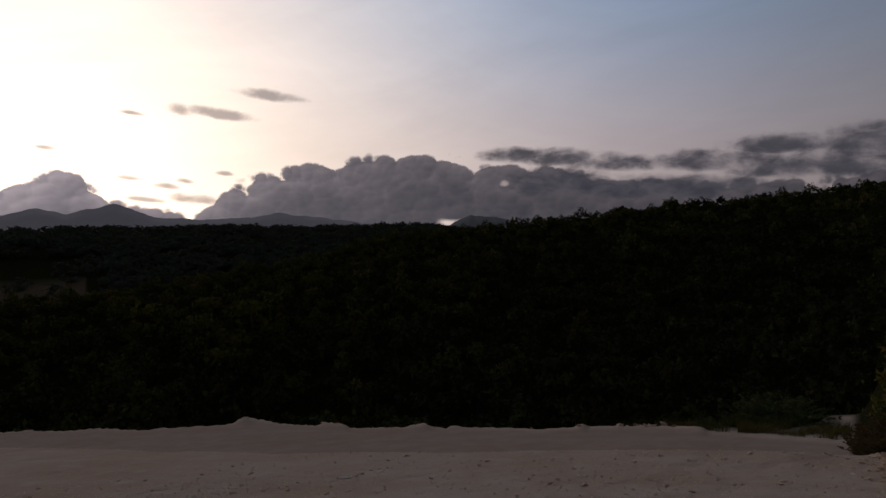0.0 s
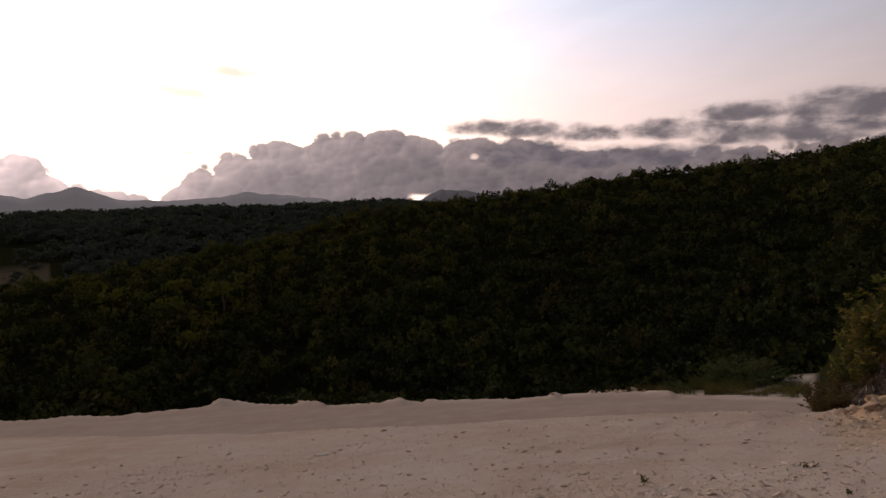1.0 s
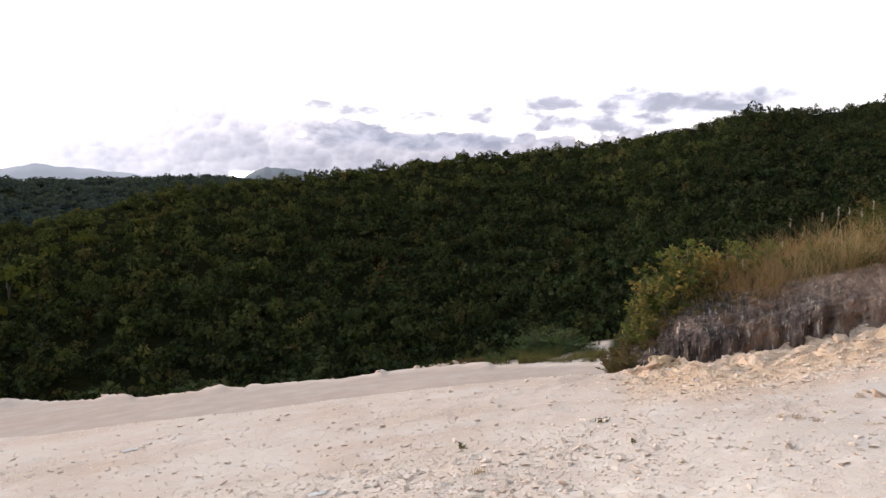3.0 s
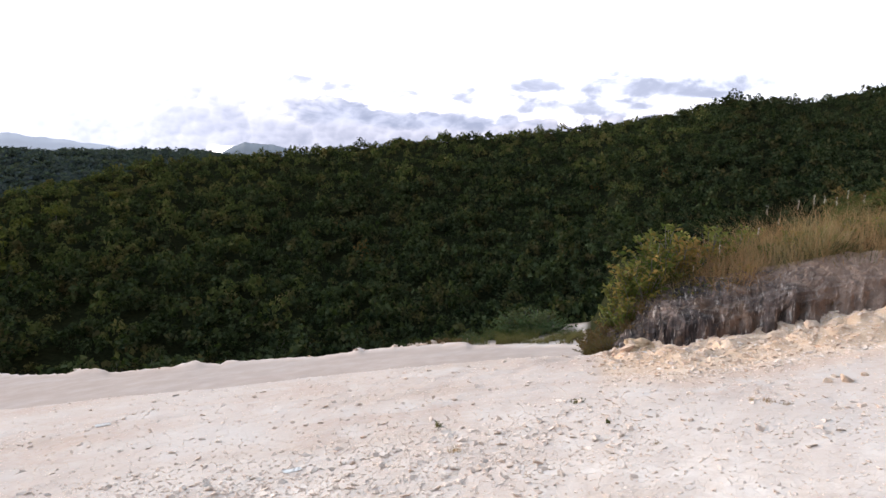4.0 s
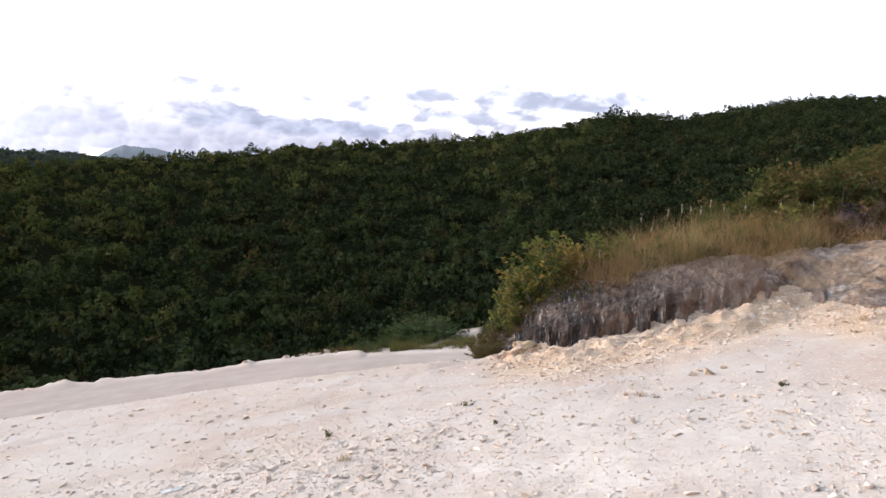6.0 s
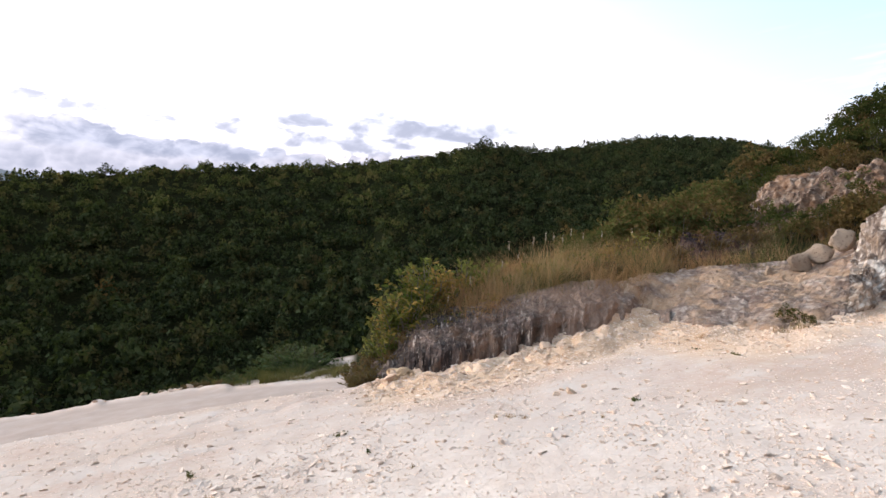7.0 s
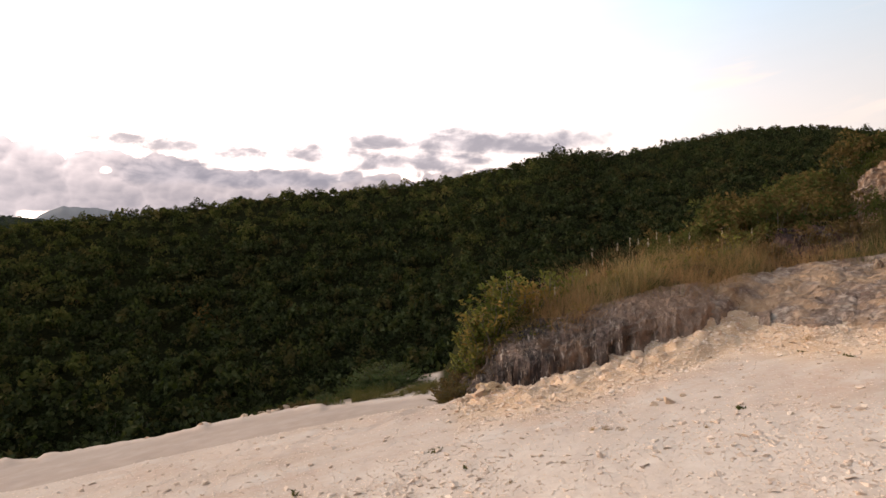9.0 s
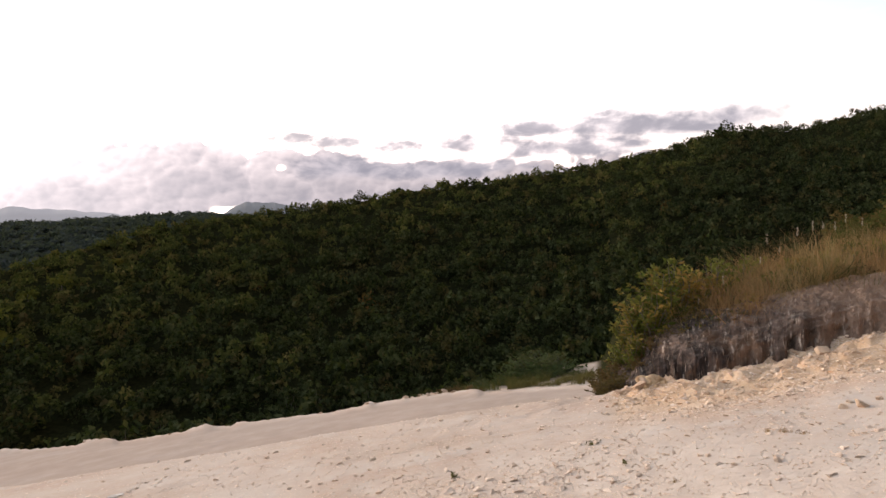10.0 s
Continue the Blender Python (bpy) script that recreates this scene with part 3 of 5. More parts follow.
def build_ground():
    bearings = np.concatenate([np.arange(-180, -76, 4.0), np.arange(-76, 80, 0.25), np.arange(80, 180, 4.0)])
    dist = np.concatenate([[0.0005, 0.2, 0.5, 0.85], np.geomspace(1.2, 3.3, 22), np.geomspace(3.35, 6.9, 92), np.linspace(6.95, 12.0, 118), np.geomspace(12.08, 30, 62), np.geomspace(30.6, 240, 110), np.geomspace(247, 5200, 46)])
    nb, nd = len(bearings), len(dist)
    co = np.empty((nb, nd, 3))
    track, spoil, wooded, field, chalk = (np.zeros((nb, nd)) for _ in range(5))
    for i, a in enumerate(bearings):
        z = heights(a, dist)
        co[i, :, 0], co[i, :, 1], co[i, :, 2] = dist * math.sin(radians(a)), dist * math.cos(radians(a)), z
        lip, edge = at(LIP, a), at(EDGE, a)
        wob = 0.5 * fbm(co[i, :, 0] * 0.5, co[i, :, 1] * 0.5, 3, 51)
        open_side = 1 - float(smooth01(a, 15, 18))
        track[i] = smooth01(dist + wob, lip + 0.1, lip + 0.8) * (1 - smooth01(dist, edge - 0.6, edge)) * open_side
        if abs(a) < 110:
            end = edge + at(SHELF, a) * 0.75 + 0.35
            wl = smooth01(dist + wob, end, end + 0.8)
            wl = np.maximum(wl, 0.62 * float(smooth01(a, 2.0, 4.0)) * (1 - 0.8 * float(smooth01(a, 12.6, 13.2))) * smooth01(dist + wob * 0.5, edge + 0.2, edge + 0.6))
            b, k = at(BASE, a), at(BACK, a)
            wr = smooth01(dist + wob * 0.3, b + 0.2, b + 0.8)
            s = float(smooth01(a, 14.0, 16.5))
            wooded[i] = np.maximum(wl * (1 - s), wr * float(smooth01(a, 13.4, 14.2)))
            spoil[i] = smooth01(dist + wob * 2, b - 2.6, b - 0.8) * (1 - smooth01(dist, b + k, b + k + 1.5)) * s * (1 - 0.3 * float(smooth01(a, 42, 50)))
        near = np.interp(a, (-60, -10, 10, 30, 60), (5.0, 5.4, 5.6, 5.2, 6.4))
        chalk[i] = np.maximum(1 - smooth01(dist + wob * 3, near - 1.2, near + 0.6), 0.8 * float(smooth01(a, 44, 49)) * smooth01(dist + wob * 2, at(BASE, a) - 2.0, at(BASE, a) - 1.2) * (1 - smooth01(dist + wob, at(BASE, a) - 0.3, at(BASE, a) + 0.3))) if a > -76 and a < 76 else 0
        field[i] = ((dist > 215) & (dist < 262) & (a < -48.5) & (a > -60)).astype(float) * 0.8
    LAND.extend((bearings, dist, co[:, :, 2]))
    verts = co.reshape(-1, 3)
    i, j = np.meshgrid(np.arange(nb), np.arange(nd - 1), indexing="ij")
    i2 = (i + 1) % nb
    faces = np.stack([i * nd + j, i * nd + j + 1, i2 * nd + j + 1, i2 * nd + j], -1).reshape(-1, 4)
    me = mesh_of("ground", verts, faces, GROUND, True)
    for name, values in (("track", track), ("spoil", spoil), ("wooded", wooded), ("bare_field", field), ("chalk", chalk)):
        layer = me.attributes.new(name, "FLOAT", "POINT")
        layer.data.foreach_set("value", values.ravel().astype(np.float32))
    ob = new("ground", me)
    return tagged(ob, "pale crushed limestone yard with a dusty track above wooded slopes", "ground", "", "structure")


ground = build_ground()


# ---- far mountains ----
def mountain(name, r, stops, mat, label, depth=300.0, seed=1):
    a = np.linspace(stops[0][0], stops[-1][0], 260)
    e = np.interp(a, [s for s, _ in stops], [v for _, v in stops])
    e = e + 0.34 * fbm(a * 0.9, a * 0 + seed, 6, seed) * smooth01(e, 0.1, 0.6)
    rows = []
    for k, (dr, f) in enumerate(((-depth, 0.0), (-depth * 0.6, 0.35), (-depth * 0.3, 0.72), (0, 1.0), (depth * 0.5, 0.5), (depth, 0.0))):
        rk = r + dr + 60 * fbm(a * 0.9, a * 0 + k * 3.1, 3, seed + 5)
        z = -75 + (EYE + r * np.tan(np.radians(e)) + 75) * f
        if 0 < f < 1:
            z = z + 25 * fbm(a * 1.2, a * 0 + k, 4, seed + 9)
        rows.append(np.stack([rk * np.sin(np.radians(a)), rk * np.cos(np.radians(a)), z], -1))
    co = np.stack(rows, 0)
    nr, na = co.shape[:2]
    i, j = np.meshgrid(np.arange(nr - 1), np.arange(na - 1), indexing="ij")
    faces = np.stack([i * na + j, i * na + j + 1, (i + 1) * na + j + 1, (i + 1) * na + j], -1).reshape(-1, 4)
    return tagged(new(name, mesh_of(name, co.reshape(-1, 3), faces, mat, True)), label, "mountain", "", "structure")


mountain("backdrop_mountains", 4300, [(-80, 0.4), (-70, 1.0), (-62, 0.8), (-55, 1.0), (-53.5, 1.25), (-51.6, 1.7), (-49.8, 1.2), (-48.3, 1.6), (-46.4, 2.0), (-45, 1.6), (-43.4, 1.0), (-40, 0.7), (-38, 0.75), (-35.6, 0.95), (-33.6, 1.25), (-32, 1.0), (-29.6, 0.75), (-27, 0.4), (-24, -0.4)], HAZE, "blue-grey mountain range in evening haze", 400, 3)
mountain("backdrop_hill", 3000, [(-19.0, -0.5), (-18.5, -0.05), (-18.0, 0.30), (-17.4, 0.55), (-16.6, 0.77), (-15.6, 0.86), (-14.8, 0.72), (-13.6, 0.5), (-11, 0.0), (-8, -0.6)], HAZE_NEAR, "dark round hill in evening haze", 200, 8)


# ---- rock faces ----
def hull_mesh(name, mat, seed, points=13):
    """An angular broken stone: the hull of a few random points."""
    rng = np.random.default_rng(seed)
    bm = bmesh.new()
    for _ in range(points):
        v = rng.normal(0, 1, 3)
        v *= rng.uniform(0.75, 1.1) / np.linalg.norm(v)
        bm.verts.new((v[0], v[1] * 0.85, v[2] * 0.68))
    bmesh.ops.convex_hull(bm, input=bm.verts)
    bmesh.ops.delete(bm, geom=[v for v in bm.verts if not v.link_faces], context="VERTS")
    me = bpy.data.meshes.new(name)
    bm.to_mesh(me)
    bm.free()
    me.materials.append(mat)
    return me


CHUNKS = [[hull_mesh("chunk", mat, 50 + k, 12) for mat in (ROCK_DARK, ROCK_PALE, RUBBLE, ROCK_BROWN, ROCK_MAROON)] for k in range(5)]


def rock_sheet(name, bearings, section, mat, rough, flute, seed, label, category="rock", chunks=0, chunk=0.1, kind=0):
    """A rock face swept along bearings. section(a) gives (distance, height) points from its foot over its crown to its buried back."""
    rows = []
    for a in bearings:
        pts = np.array(section(a))
        seg = np.concatenate([[0], np.cumsum(np.hypot(*np.diff(pts, axis=0).T))])
        u = np.linspace(0, seg[-1], 74)
        r, z = np.interp(u, seg, pts[:, 0]), np.interp(u, seg, pts[:, 1])
        rows.append(np.stack([r * math.sin(radians(a)), r * math.cos(radians(a)), z], -1))
    co = np.stack(rows, 0)
    na, nu = co.shape[:2]
    du, da = np.gradient(co, axis=1), np.gradient(co, axis=0)
    nor = np.cross(da, du)
    nor /= np.linalg.norm(nor, axis=2, keepdims=True) + 1e-9
    if nor[na // 2, nu // 4, 1] > 0:
        nor = -nor
    fade = np.ones((na, nu))
    fade[:, :5] = 0.35
    fade[:, -12:] = 0
    out = co.copy()
    for i in range(na):
        for j in range(nu):
            p = Vector(co[i, j])
            q = Vector((math.atan2(p.x, p.y) * 9.0, (p.x + p.y) * 0.12, p.z * 0.14)) if flute > 0.065 else Vector((p.x, p.y, p.z * 0.35))
            h = rough * noise.fractal(p * 1.1 + Vector((seed, 0, 0)), 0.9, 2.1, 5)
            flute_here = flute * (1 - 0.85 * float(smooth01(abs(nor[i, j, 2]), 0.6, 0.9)))
            h += flute_here * abs(noise.noise(q * 5.5 + Vector((0, seed, 0)))) * -2 + flute_here * 0.7 * noise.noise(q * 13.0)
            cell = noise.voronoi(p * 3.0 + Vector((seed, seed, 0)))[0]
            h += rough * 0.7 * (cell[1] - cell[0] - 0.25)
            cell = noise.voronoi(p * 8.0 + Vector((seed, 0, seed)))[0]
            h += rough * 0.3 * (cell[1] - cell[0] - 0.3)
            out[i, j] += nor[i, j] * h * fade[i, j]
    i, j = np.meshgrid(np.arange(na - 1), np.arange(nu - 1), indexing="ij")
    faces = np.stack([i * nu + j, i * nu + j + 1, (i + 1) * nu + j + 1, (i + 1) * nu + j], -1).reshape(-1, 4)
    ob = tagged(new(name, mesh_of(name, out.reshape(-1, 3), faces, mat, False)), label, category)
    pick = random.Random(int(seed * 10))
    for _ in range(chunks):
        i, j = pick.randrange(2, na - 2), pick.randrange(5, nu - 22)
        s = pick.uniform(0.5, 1.0) * chunk
        part_of("chunk", CHUNKS[pick.randrange(5)][kind], ob, Matrix.LocRotScale(Vector(out[i, j]) - Vector(nor[i, j]) * s * 0.25, Euler((pick.uniform(0, 3), pick.uniform(0, 3), pick.uniform(0, 3))), (s, s * pick.uniform(0.6, 1.0), s * pick.uniform(0.6, 1.3))))
    return ob


def outcrop_section(a):
    base, top, back = at(BASE, a), at(TOP, a) + 0.02, at(BACK, a)
    foot = land_z(a, base - 0.05)
    k = float(smooth01(a, 15.6, 18.5)) * (1 - 0.85 * float(smooth01(a, 35.5, 41.5)))
    top = foot + (top - foot) * (0.25 + 0.75 * k)
    return [(base - 0.16, foot - 0.25), (base - 0.10, foot), (base + 0.06, foot + (top - foot) * 0.46), (base + 0.26, foot + (top - foot) * 0.74), (base + back + 0.1, top), (base + back + 0.9, top + 0.12), (base + back + 1.5, top + 0.02), (base + back + 1.7, top - 0.6)]


rock_sheet("rock_outcrop", np.arange(15.6, 42.0, 0.15), outcrop_section, ROCK_DARK, 0.075, 0.085, 2.0, "low dark fluted rock outcrop with pale streaks, dry grass on top", "rock", 30, 0.06, 0)


def rubble_section(a):
    base, top, back = at(BASE, a), at(TOP, a), at(BACK, a)
    foot = land_z(a, base)
    k = 0.72 + 0.28 * float(smooth01(a, 35, 40))
    top = foot + (top - foot) * k
    return [(base - 0.1, foot - 0.2), (base + 0.1, foot + 0.03), (base + back * 0.55, foot + (top - foot) * 0.62), (base + back, top + 0.05), (base + back + 0.8, top + 0.12), (base + back + 1.2, top - 0.4)]


rock_sheet("rubble_bank", np.arange(34.6, 58.5, 0.16), rubble_section, RUBBLE, 0.085, 0.03, 5.0, "low bank of broken tan limestone rubble and dry earth", "rock", 260, 0.05, 2)


def cliff_section(a):
    base = at(BASE, a) + 0.2
    foot = land_z(a, base)
    k = float(smooth01(a, 54.2, 58.2))
    top = tan_z(base + 1.9, float(np.interp(a, (53, 56, 58.5, 61, 66, 75), (-2.0, 3.0, 3.3, 4.1, 5.5, 7.0))))
    top = foot + (top - foot) * (0.42 + 0.58 * k)
    return [(base - 0.1, foot - 0.3), (base, foot + 0.05), (base + 0.6, foot + (top - foot) * 0.45), (base + 1.2, foot + (top - foot) * 0.82), (base + 1.9, top), (base + 3.2, top + 0.15), (base + 3.8, top - 1.2)]


rock_sheet("limestone_cliff", np.arange(54.6, 76, 0.22), cliff_section, ROCK_PALE, 0.22, 0.06, 9.0, "pitted white and grey limestone cliff face", "cliff", 60, 0.13, 1)


def upper_section(a):
    r = 17.5
    k = float(smooth01(a, 46.6, 48.2)) * (1 - float(smooth01(a, 55.5, 57)))
    z0 = land_z(a, r) - 0.05
    top = tan_z(r + 1.3, float(np.interp(a, (46, 47.6, 50, 53, 57), (0.2, 1.2, 2.5, 3.2, 3.8))))
    top = z0 + (top - z0) * (0.3 + 0.7 * k)
    return [(r, z0 - 0.8), (r + 0.1, z0), (r + 0.6, z0 + (top - z0) * 0.6), (r + 1.3, top), (r + 2.3, top + 0.1), (r + 2.8, top - 1.2)]


rock_sheet("upper_rock_face", np.arange(46.4, 57.4, 0.18), upper_section, ROCK_BROWN, 0.26, 0.05, 14.0, "broken brown and white rock face below the trees", "rock", 110, 0.16, 3)


def cobble_mesh(name, mat, seed, points=15):
    """A blocky boulder with worn corners."""
    rng = np.random.default_rng(seed)
    bm = bmesh.new()
    for _ in range(points):
        v = rng.normal(0, 1, 3)
        v /= np.linalg.norm(v)
        v = np.sign(v) * np.abs(v) ** 0.8 * rng.uniform(0.82, 1.05)
        bm.verts.new((v[0] * 1.1, v[1] * 0.9, v[2] * 0.86))
    bmesh.ops.convex_hull(bm, input=bm.verts)
    bmesh.ops.delete(bm, geom=[v for v in bm.verts if not v.link_faces], context="VERTS")
    bmesh.ops.bevel(bm, geom=bm.edges[:], offset=0.045, segments=1, affect="EDGES")
    bmesh.ops.triangulate(bm, faces=bm.faces[:])
    for _ in range(2):
        bmesh.ops.subdivide_edges(bm, edges=[e for e in bm.edges if e.calc_length() > 0.22], cuts=1)
        bmesh.ops.triangulate(bm, faces=bm.faces[:])
    bm.normal_update()
    for v in bm.verts:
        v.co += v.normal * (0.13 * noise.fractal(v.co * 1.5 + Vector((seed, 0, 0)), 0.8, 2.0, 3) + 0.06 * noise.noise(v.co * 6.0))
    for f in bm.faces:
        f.smooth = True
    me = bpy.data.meshes.new(name)
    bm.to_mesh(me)
    bm.free()
    me.materials.append(mat)
    return me


def boulder(k, a, r, size, label, dz=0.0):
    ob = new("boulder", cobble_mesh("boulder", BOULDER, 31 + k))
    ob.matrix_basis = Matrix.LocRotScale(spot(a, r, dz) + Vector((0, 0, size * 0.4)), Euler((0.2 * (k % 3), 0.15 * (k % 4), 1.9 * k)), (size, size, size))
    return tagged(ob, label, "boulder", "boulders on the rubble bank")


for k, (a, r, size, dz) in enumerate(((51.0, 12.9, 0.21, 0.33), (52.2, 13.1, 0.25, 0.36), (53.8, 13.2, 0.26, 0.46), (55.5, 12.9, 0.19, 0.66), (48.9, 12.7, 0.11, 0.25))):
    boulder(k, a, r, size, "worn tan limestone boulder on a rubble bank", dz)
BLOCKS = [hull_mesh("stone", CHIP_WARM, 80 + k, 16) for k in range(5)]


def block(k, a, r, size, label):
    ob = new("stone", BLOCKS[k % 5])
    ob.matrix_basis = Matrix.LocRotScale(spot(a, r, size * 0.2), Euler((0.3 * (k % 3), 0.2 * (k % 4), 1.9 * k)), (size * 1.15, size * 1.1, size * 0.8))
    return tagged(ob, label, "rock", "loose blocks below the outcrop")


for k, (a, r, size) in enumerate(((16.4, 8.15, 0.08), (17.4, 8.05, 0.11), (18.0, 8.2, 0.09), (15.7, 8.1, 0.06), (18.9, 8.0, 0.06), (31.6, 8.85, 0.12), (24.2, 7.9, 0.06), (26.0, 8.0, 0.06), (28.2, 8.3, 0.07), (34.2, 6.55, 0.075), (32.9, 6.5, 0.05), (33.4, 6.7, 0.045), (35.3, 6.8, 0.04), (29.6, 8.4, 0.06), (36.2, 9.2, 0.09), (33.0, 8.9, 0.07))):
    block(k + 1, a, r, size, "pale angular limestone block lying below the outcrop")
ROCKS = random.Random(5)
for k in range(34):
    a = ROCKS.uniform(-58, 1)
    tagged(block(k, a, at(EDGE, a) + ROCKS.uniform(-0.25, 0.25), ROCKS.uniform(0.025, 0.07), "pale rock on the rim of the dusty track"), "", "", "rocks on the rim of the track")


OCHRE = stone_material("ochre_rock", (0.66, 0.43, 0.25), (0.76, 0.53, 0.34), (0.54, 0.31, 0.16), 9.0, 0.05)
for k, (a, r, size) in enumerate(((17.9, 8.25, 0.12), (18.5, 8.27, 0.15), (19.1, 8.3, 0.11), (18.2, 8.1, 0.07), (18.8, 8.1, 0.06), (17.5, 8.15, 0.06), (19.4, 8.15, 0.07), (18.0, 7.98, 0.045), (18.9, 7.95, 0.04))):
    ob = new("broken_rock", hull_mesh("broken_rock", OCHRE, 57 + k, 13))
    ob.matrix_basis = Matrix.LocRotScale(spot(a, r, size * 0.25), Euler((0.3 * k, 0.2, 0.9 * k)), (size * 1.1, size, size))
    tagged(ob, "freshly broken ochre rock at the end of the outcrop", "rock", "ochre rocks at the end of the outcrop")
for k, (a, r, size) in enumerate(((-0.9, 12.7, 0.07), (-0.1, 12.8, 0.09), (-2.2, 12.9, 0.06), (0.7, 12.6, 0.06), (-3.6, 13.0, 0.06), (-1.5, 13.0, 0.08))):
    tagged(block(k + 2, a, r, size, "pale broken rock lying beyond the track"), "", "", "rocks beyond the track")


def hidden_section(a):
    r = 14.6
    z0 = land_z(a, r)
    k = float(smooth01(a, 40.5, 42.5)) * (1 - float(smooth01(a, 47.0, 49.0)))
    top = z0 + max(0.1, (tan_z(r + 0.6, -2.7) - z0) * k)
    return [(r - 0.1, z0 - 0.4), (r, z0), (r + 0.15, z0 + (top - z0) * 0.6), (r + 0.6, top), (r + 1.4, top + 0.1), (r + 1.8, top - 0.9)]


rock_sheet("dark_rock_face", np.arange(40.6, 49.0, 0.2), hidden_section, ROCK_MAROON, 0.14, 0.08, 21.0, "dark maroon rock face behind the dry grass", "rock", 24, 0.09, 4)


# ---- leaves, crowns and plants ----
def pads(centres, outward, size, rng, wide=0.8):
    """Leaf sprays that lie on a lobe's skin, as folded four-cornered faces."""
    n = len(centres)
    nor = outward + rng.normal(0, 0.38, (n, 3)) + np.array([0, 0, 0.25])
    nor /= np.linalg.norm(nor, axis=1, keepdims=True) + 1e-9
    d = np.cross(nor, rng.normal(0, 1, (n, 3)))
    d /= np.linalg.norm(d, axis=1, keepdims=True) + 1e-9
    side = np.cross(nor, d)
    s = (size * rng.uniform(0.55, 1.35, n))[:, None]
    verts = np.stack([centres - d * s * 0.5 - nor * s * 0.08, centres - side * s * wide * 0.5, centres + d * s * 0.5 - nor * s * 0.12, centres + side * s * wide * 0.5], 1)
    return verts.reshape(-1, 3), np.arange(4 * n).reshape(-1, 4)


def cards(centres, outward, size, rng, droop=0.25, slim=0.55):
    """Leaf blades as folded four-cornered faces: their corners and faces."""
    n = len(centres)
    d = outward + rng.normal(0, 0.55, (n, 3))
    d[:, 2] -= droop
    d /= np.linalg.norm(d, axis=1, keepdims=True) + 1e-9
    side = np.cross(d, rng.normal(0, 1, (n, 3)) + np.array([0, 0, 1.2]))
    side /= np.linalg.norm(side, axis=1, keepdims=True) + 1e-9
    up = np.cross(side, d)
    s = (size * rng.uniform(0.6, 1.35, n))[:, None]
    base, tip = centres - d * s * 0.5, centres + d * s * 0.5
    l = centres + side * s * slim * 0.5 + up * s * 0.12
    r = centres - side * s * slim * 0.5 + up * s * 0.12
    verts = np.stack([base, r, tip, l], 1).reshape(-1, 3)
    return verts, np.arange(4 * n).reshape(-1, 4)


def crown(rng, wide, tall, lobes, leaves, leaf, lobe=0.42, base=0.35, lean=0.0, lying=0.0):
    """Points of a ragged crown: lobes set over an egg, leaves on each lobe's skin."""
    cs, ds = [], []
    for _ in range(lobes):
        v = rng.normal(0, 1, 3)
        v /= np.linalg.norm(v)
        v[2] = abs(v[2]) * 1.1 - 0.25
        c = np.array([v[0] * wide * 0.5, v[1] * wide * 0.5, tall * (base + (1 - base) * 0.5) + v[2] * tall * (1 - base) * 0.5]) * 1.0
        c += rng.normal(0, 0.07 * wide, 3)
        c[0] += lean * c[2]
        rad = lobe * wide * 0.5 * rng.uniform(0.55, 1.25)
        u = rng.normal(0, 1, (leaves, 3))
        u /= np.linalg.norm(u, axis=1, keepdims=True)
        u[:, 2] = np.abs(u[:, 2]) * rng.choice([1, 1, 1, -0.6], leaves)
        cs.append(c + u * rad * rng.uniform(0.6, 1.1, (leaves, 1)))
        ds.append(u)
    cs, ds = np.concatenate(cs), np.concatenate(ds)
    if lying <= 0:
        return cards(cs, ds, leaf, rng)
    flat = rng.random(len(cs)) < lying
    v1, f1 = pads(cs[flat], ds[flat], leaf, rng)
    v2, f2 = cards(cs[~flat], ds[~flat], leaf, rng)
    return np.concatenate([v1, v2]), np.concatenate([f1, f2 + len(v1)])


def stems(rng, n, spread, tall, thick, seg=5):
    """Tapered limbs from the root outwards, as six-sided tubes."""
    V, F = [], []
    for k in range(n):
        ang, lean = rng.uniform(0, 6.283), rng.uniform(0.2, 1.0)
        end = np.array([math.cos(ang) * spread * lean, math.sin(ang) * spread * lean, tall * rng.uniform(0.7, 1.0)])
        if k == 0:
            end = np.array([rng.normal(0, spread * 0.12), rng.normal(0, spread * 0.12), tall])
        bend = rng.normal(0, 0.08 * tall, 3)
        start = np.zeros(3) if k == 0 or n < 4 else np.array([0, 0, tall * rng.uniform(0.12, 0.45)])
        th = thick if k == 0 else thick * 0.5
        off = sum(len(v) for v in V)
        ring = []
        for j in range(seg + 1):
            u = j / seg
            p = start * (1 - u) + end * u + bend * math.sin(u * 3.14) - np.array([0, 0, 0.15]) * (1 if j == 0 and k == 0 else 0)
            rad = th * (1 - 0.85 * u)
            for q in range(5):
                w_ = q * 6.283 / 5
                ring.append(p + np.array([math.cos(w_) * rad, math.sin(w_) * rad, 0]))
        V.append(np.array(ring))
        for j in range(seg):
            for q in range(5):
                F.append([off + j * 5 + q, off + j * 5 + (q + 1) % 5, off + (j + 1) * 5 + (q + 1) % 5, off + (j + 1) * 5 + q])
    return np.concatenate(V), np.array(F)


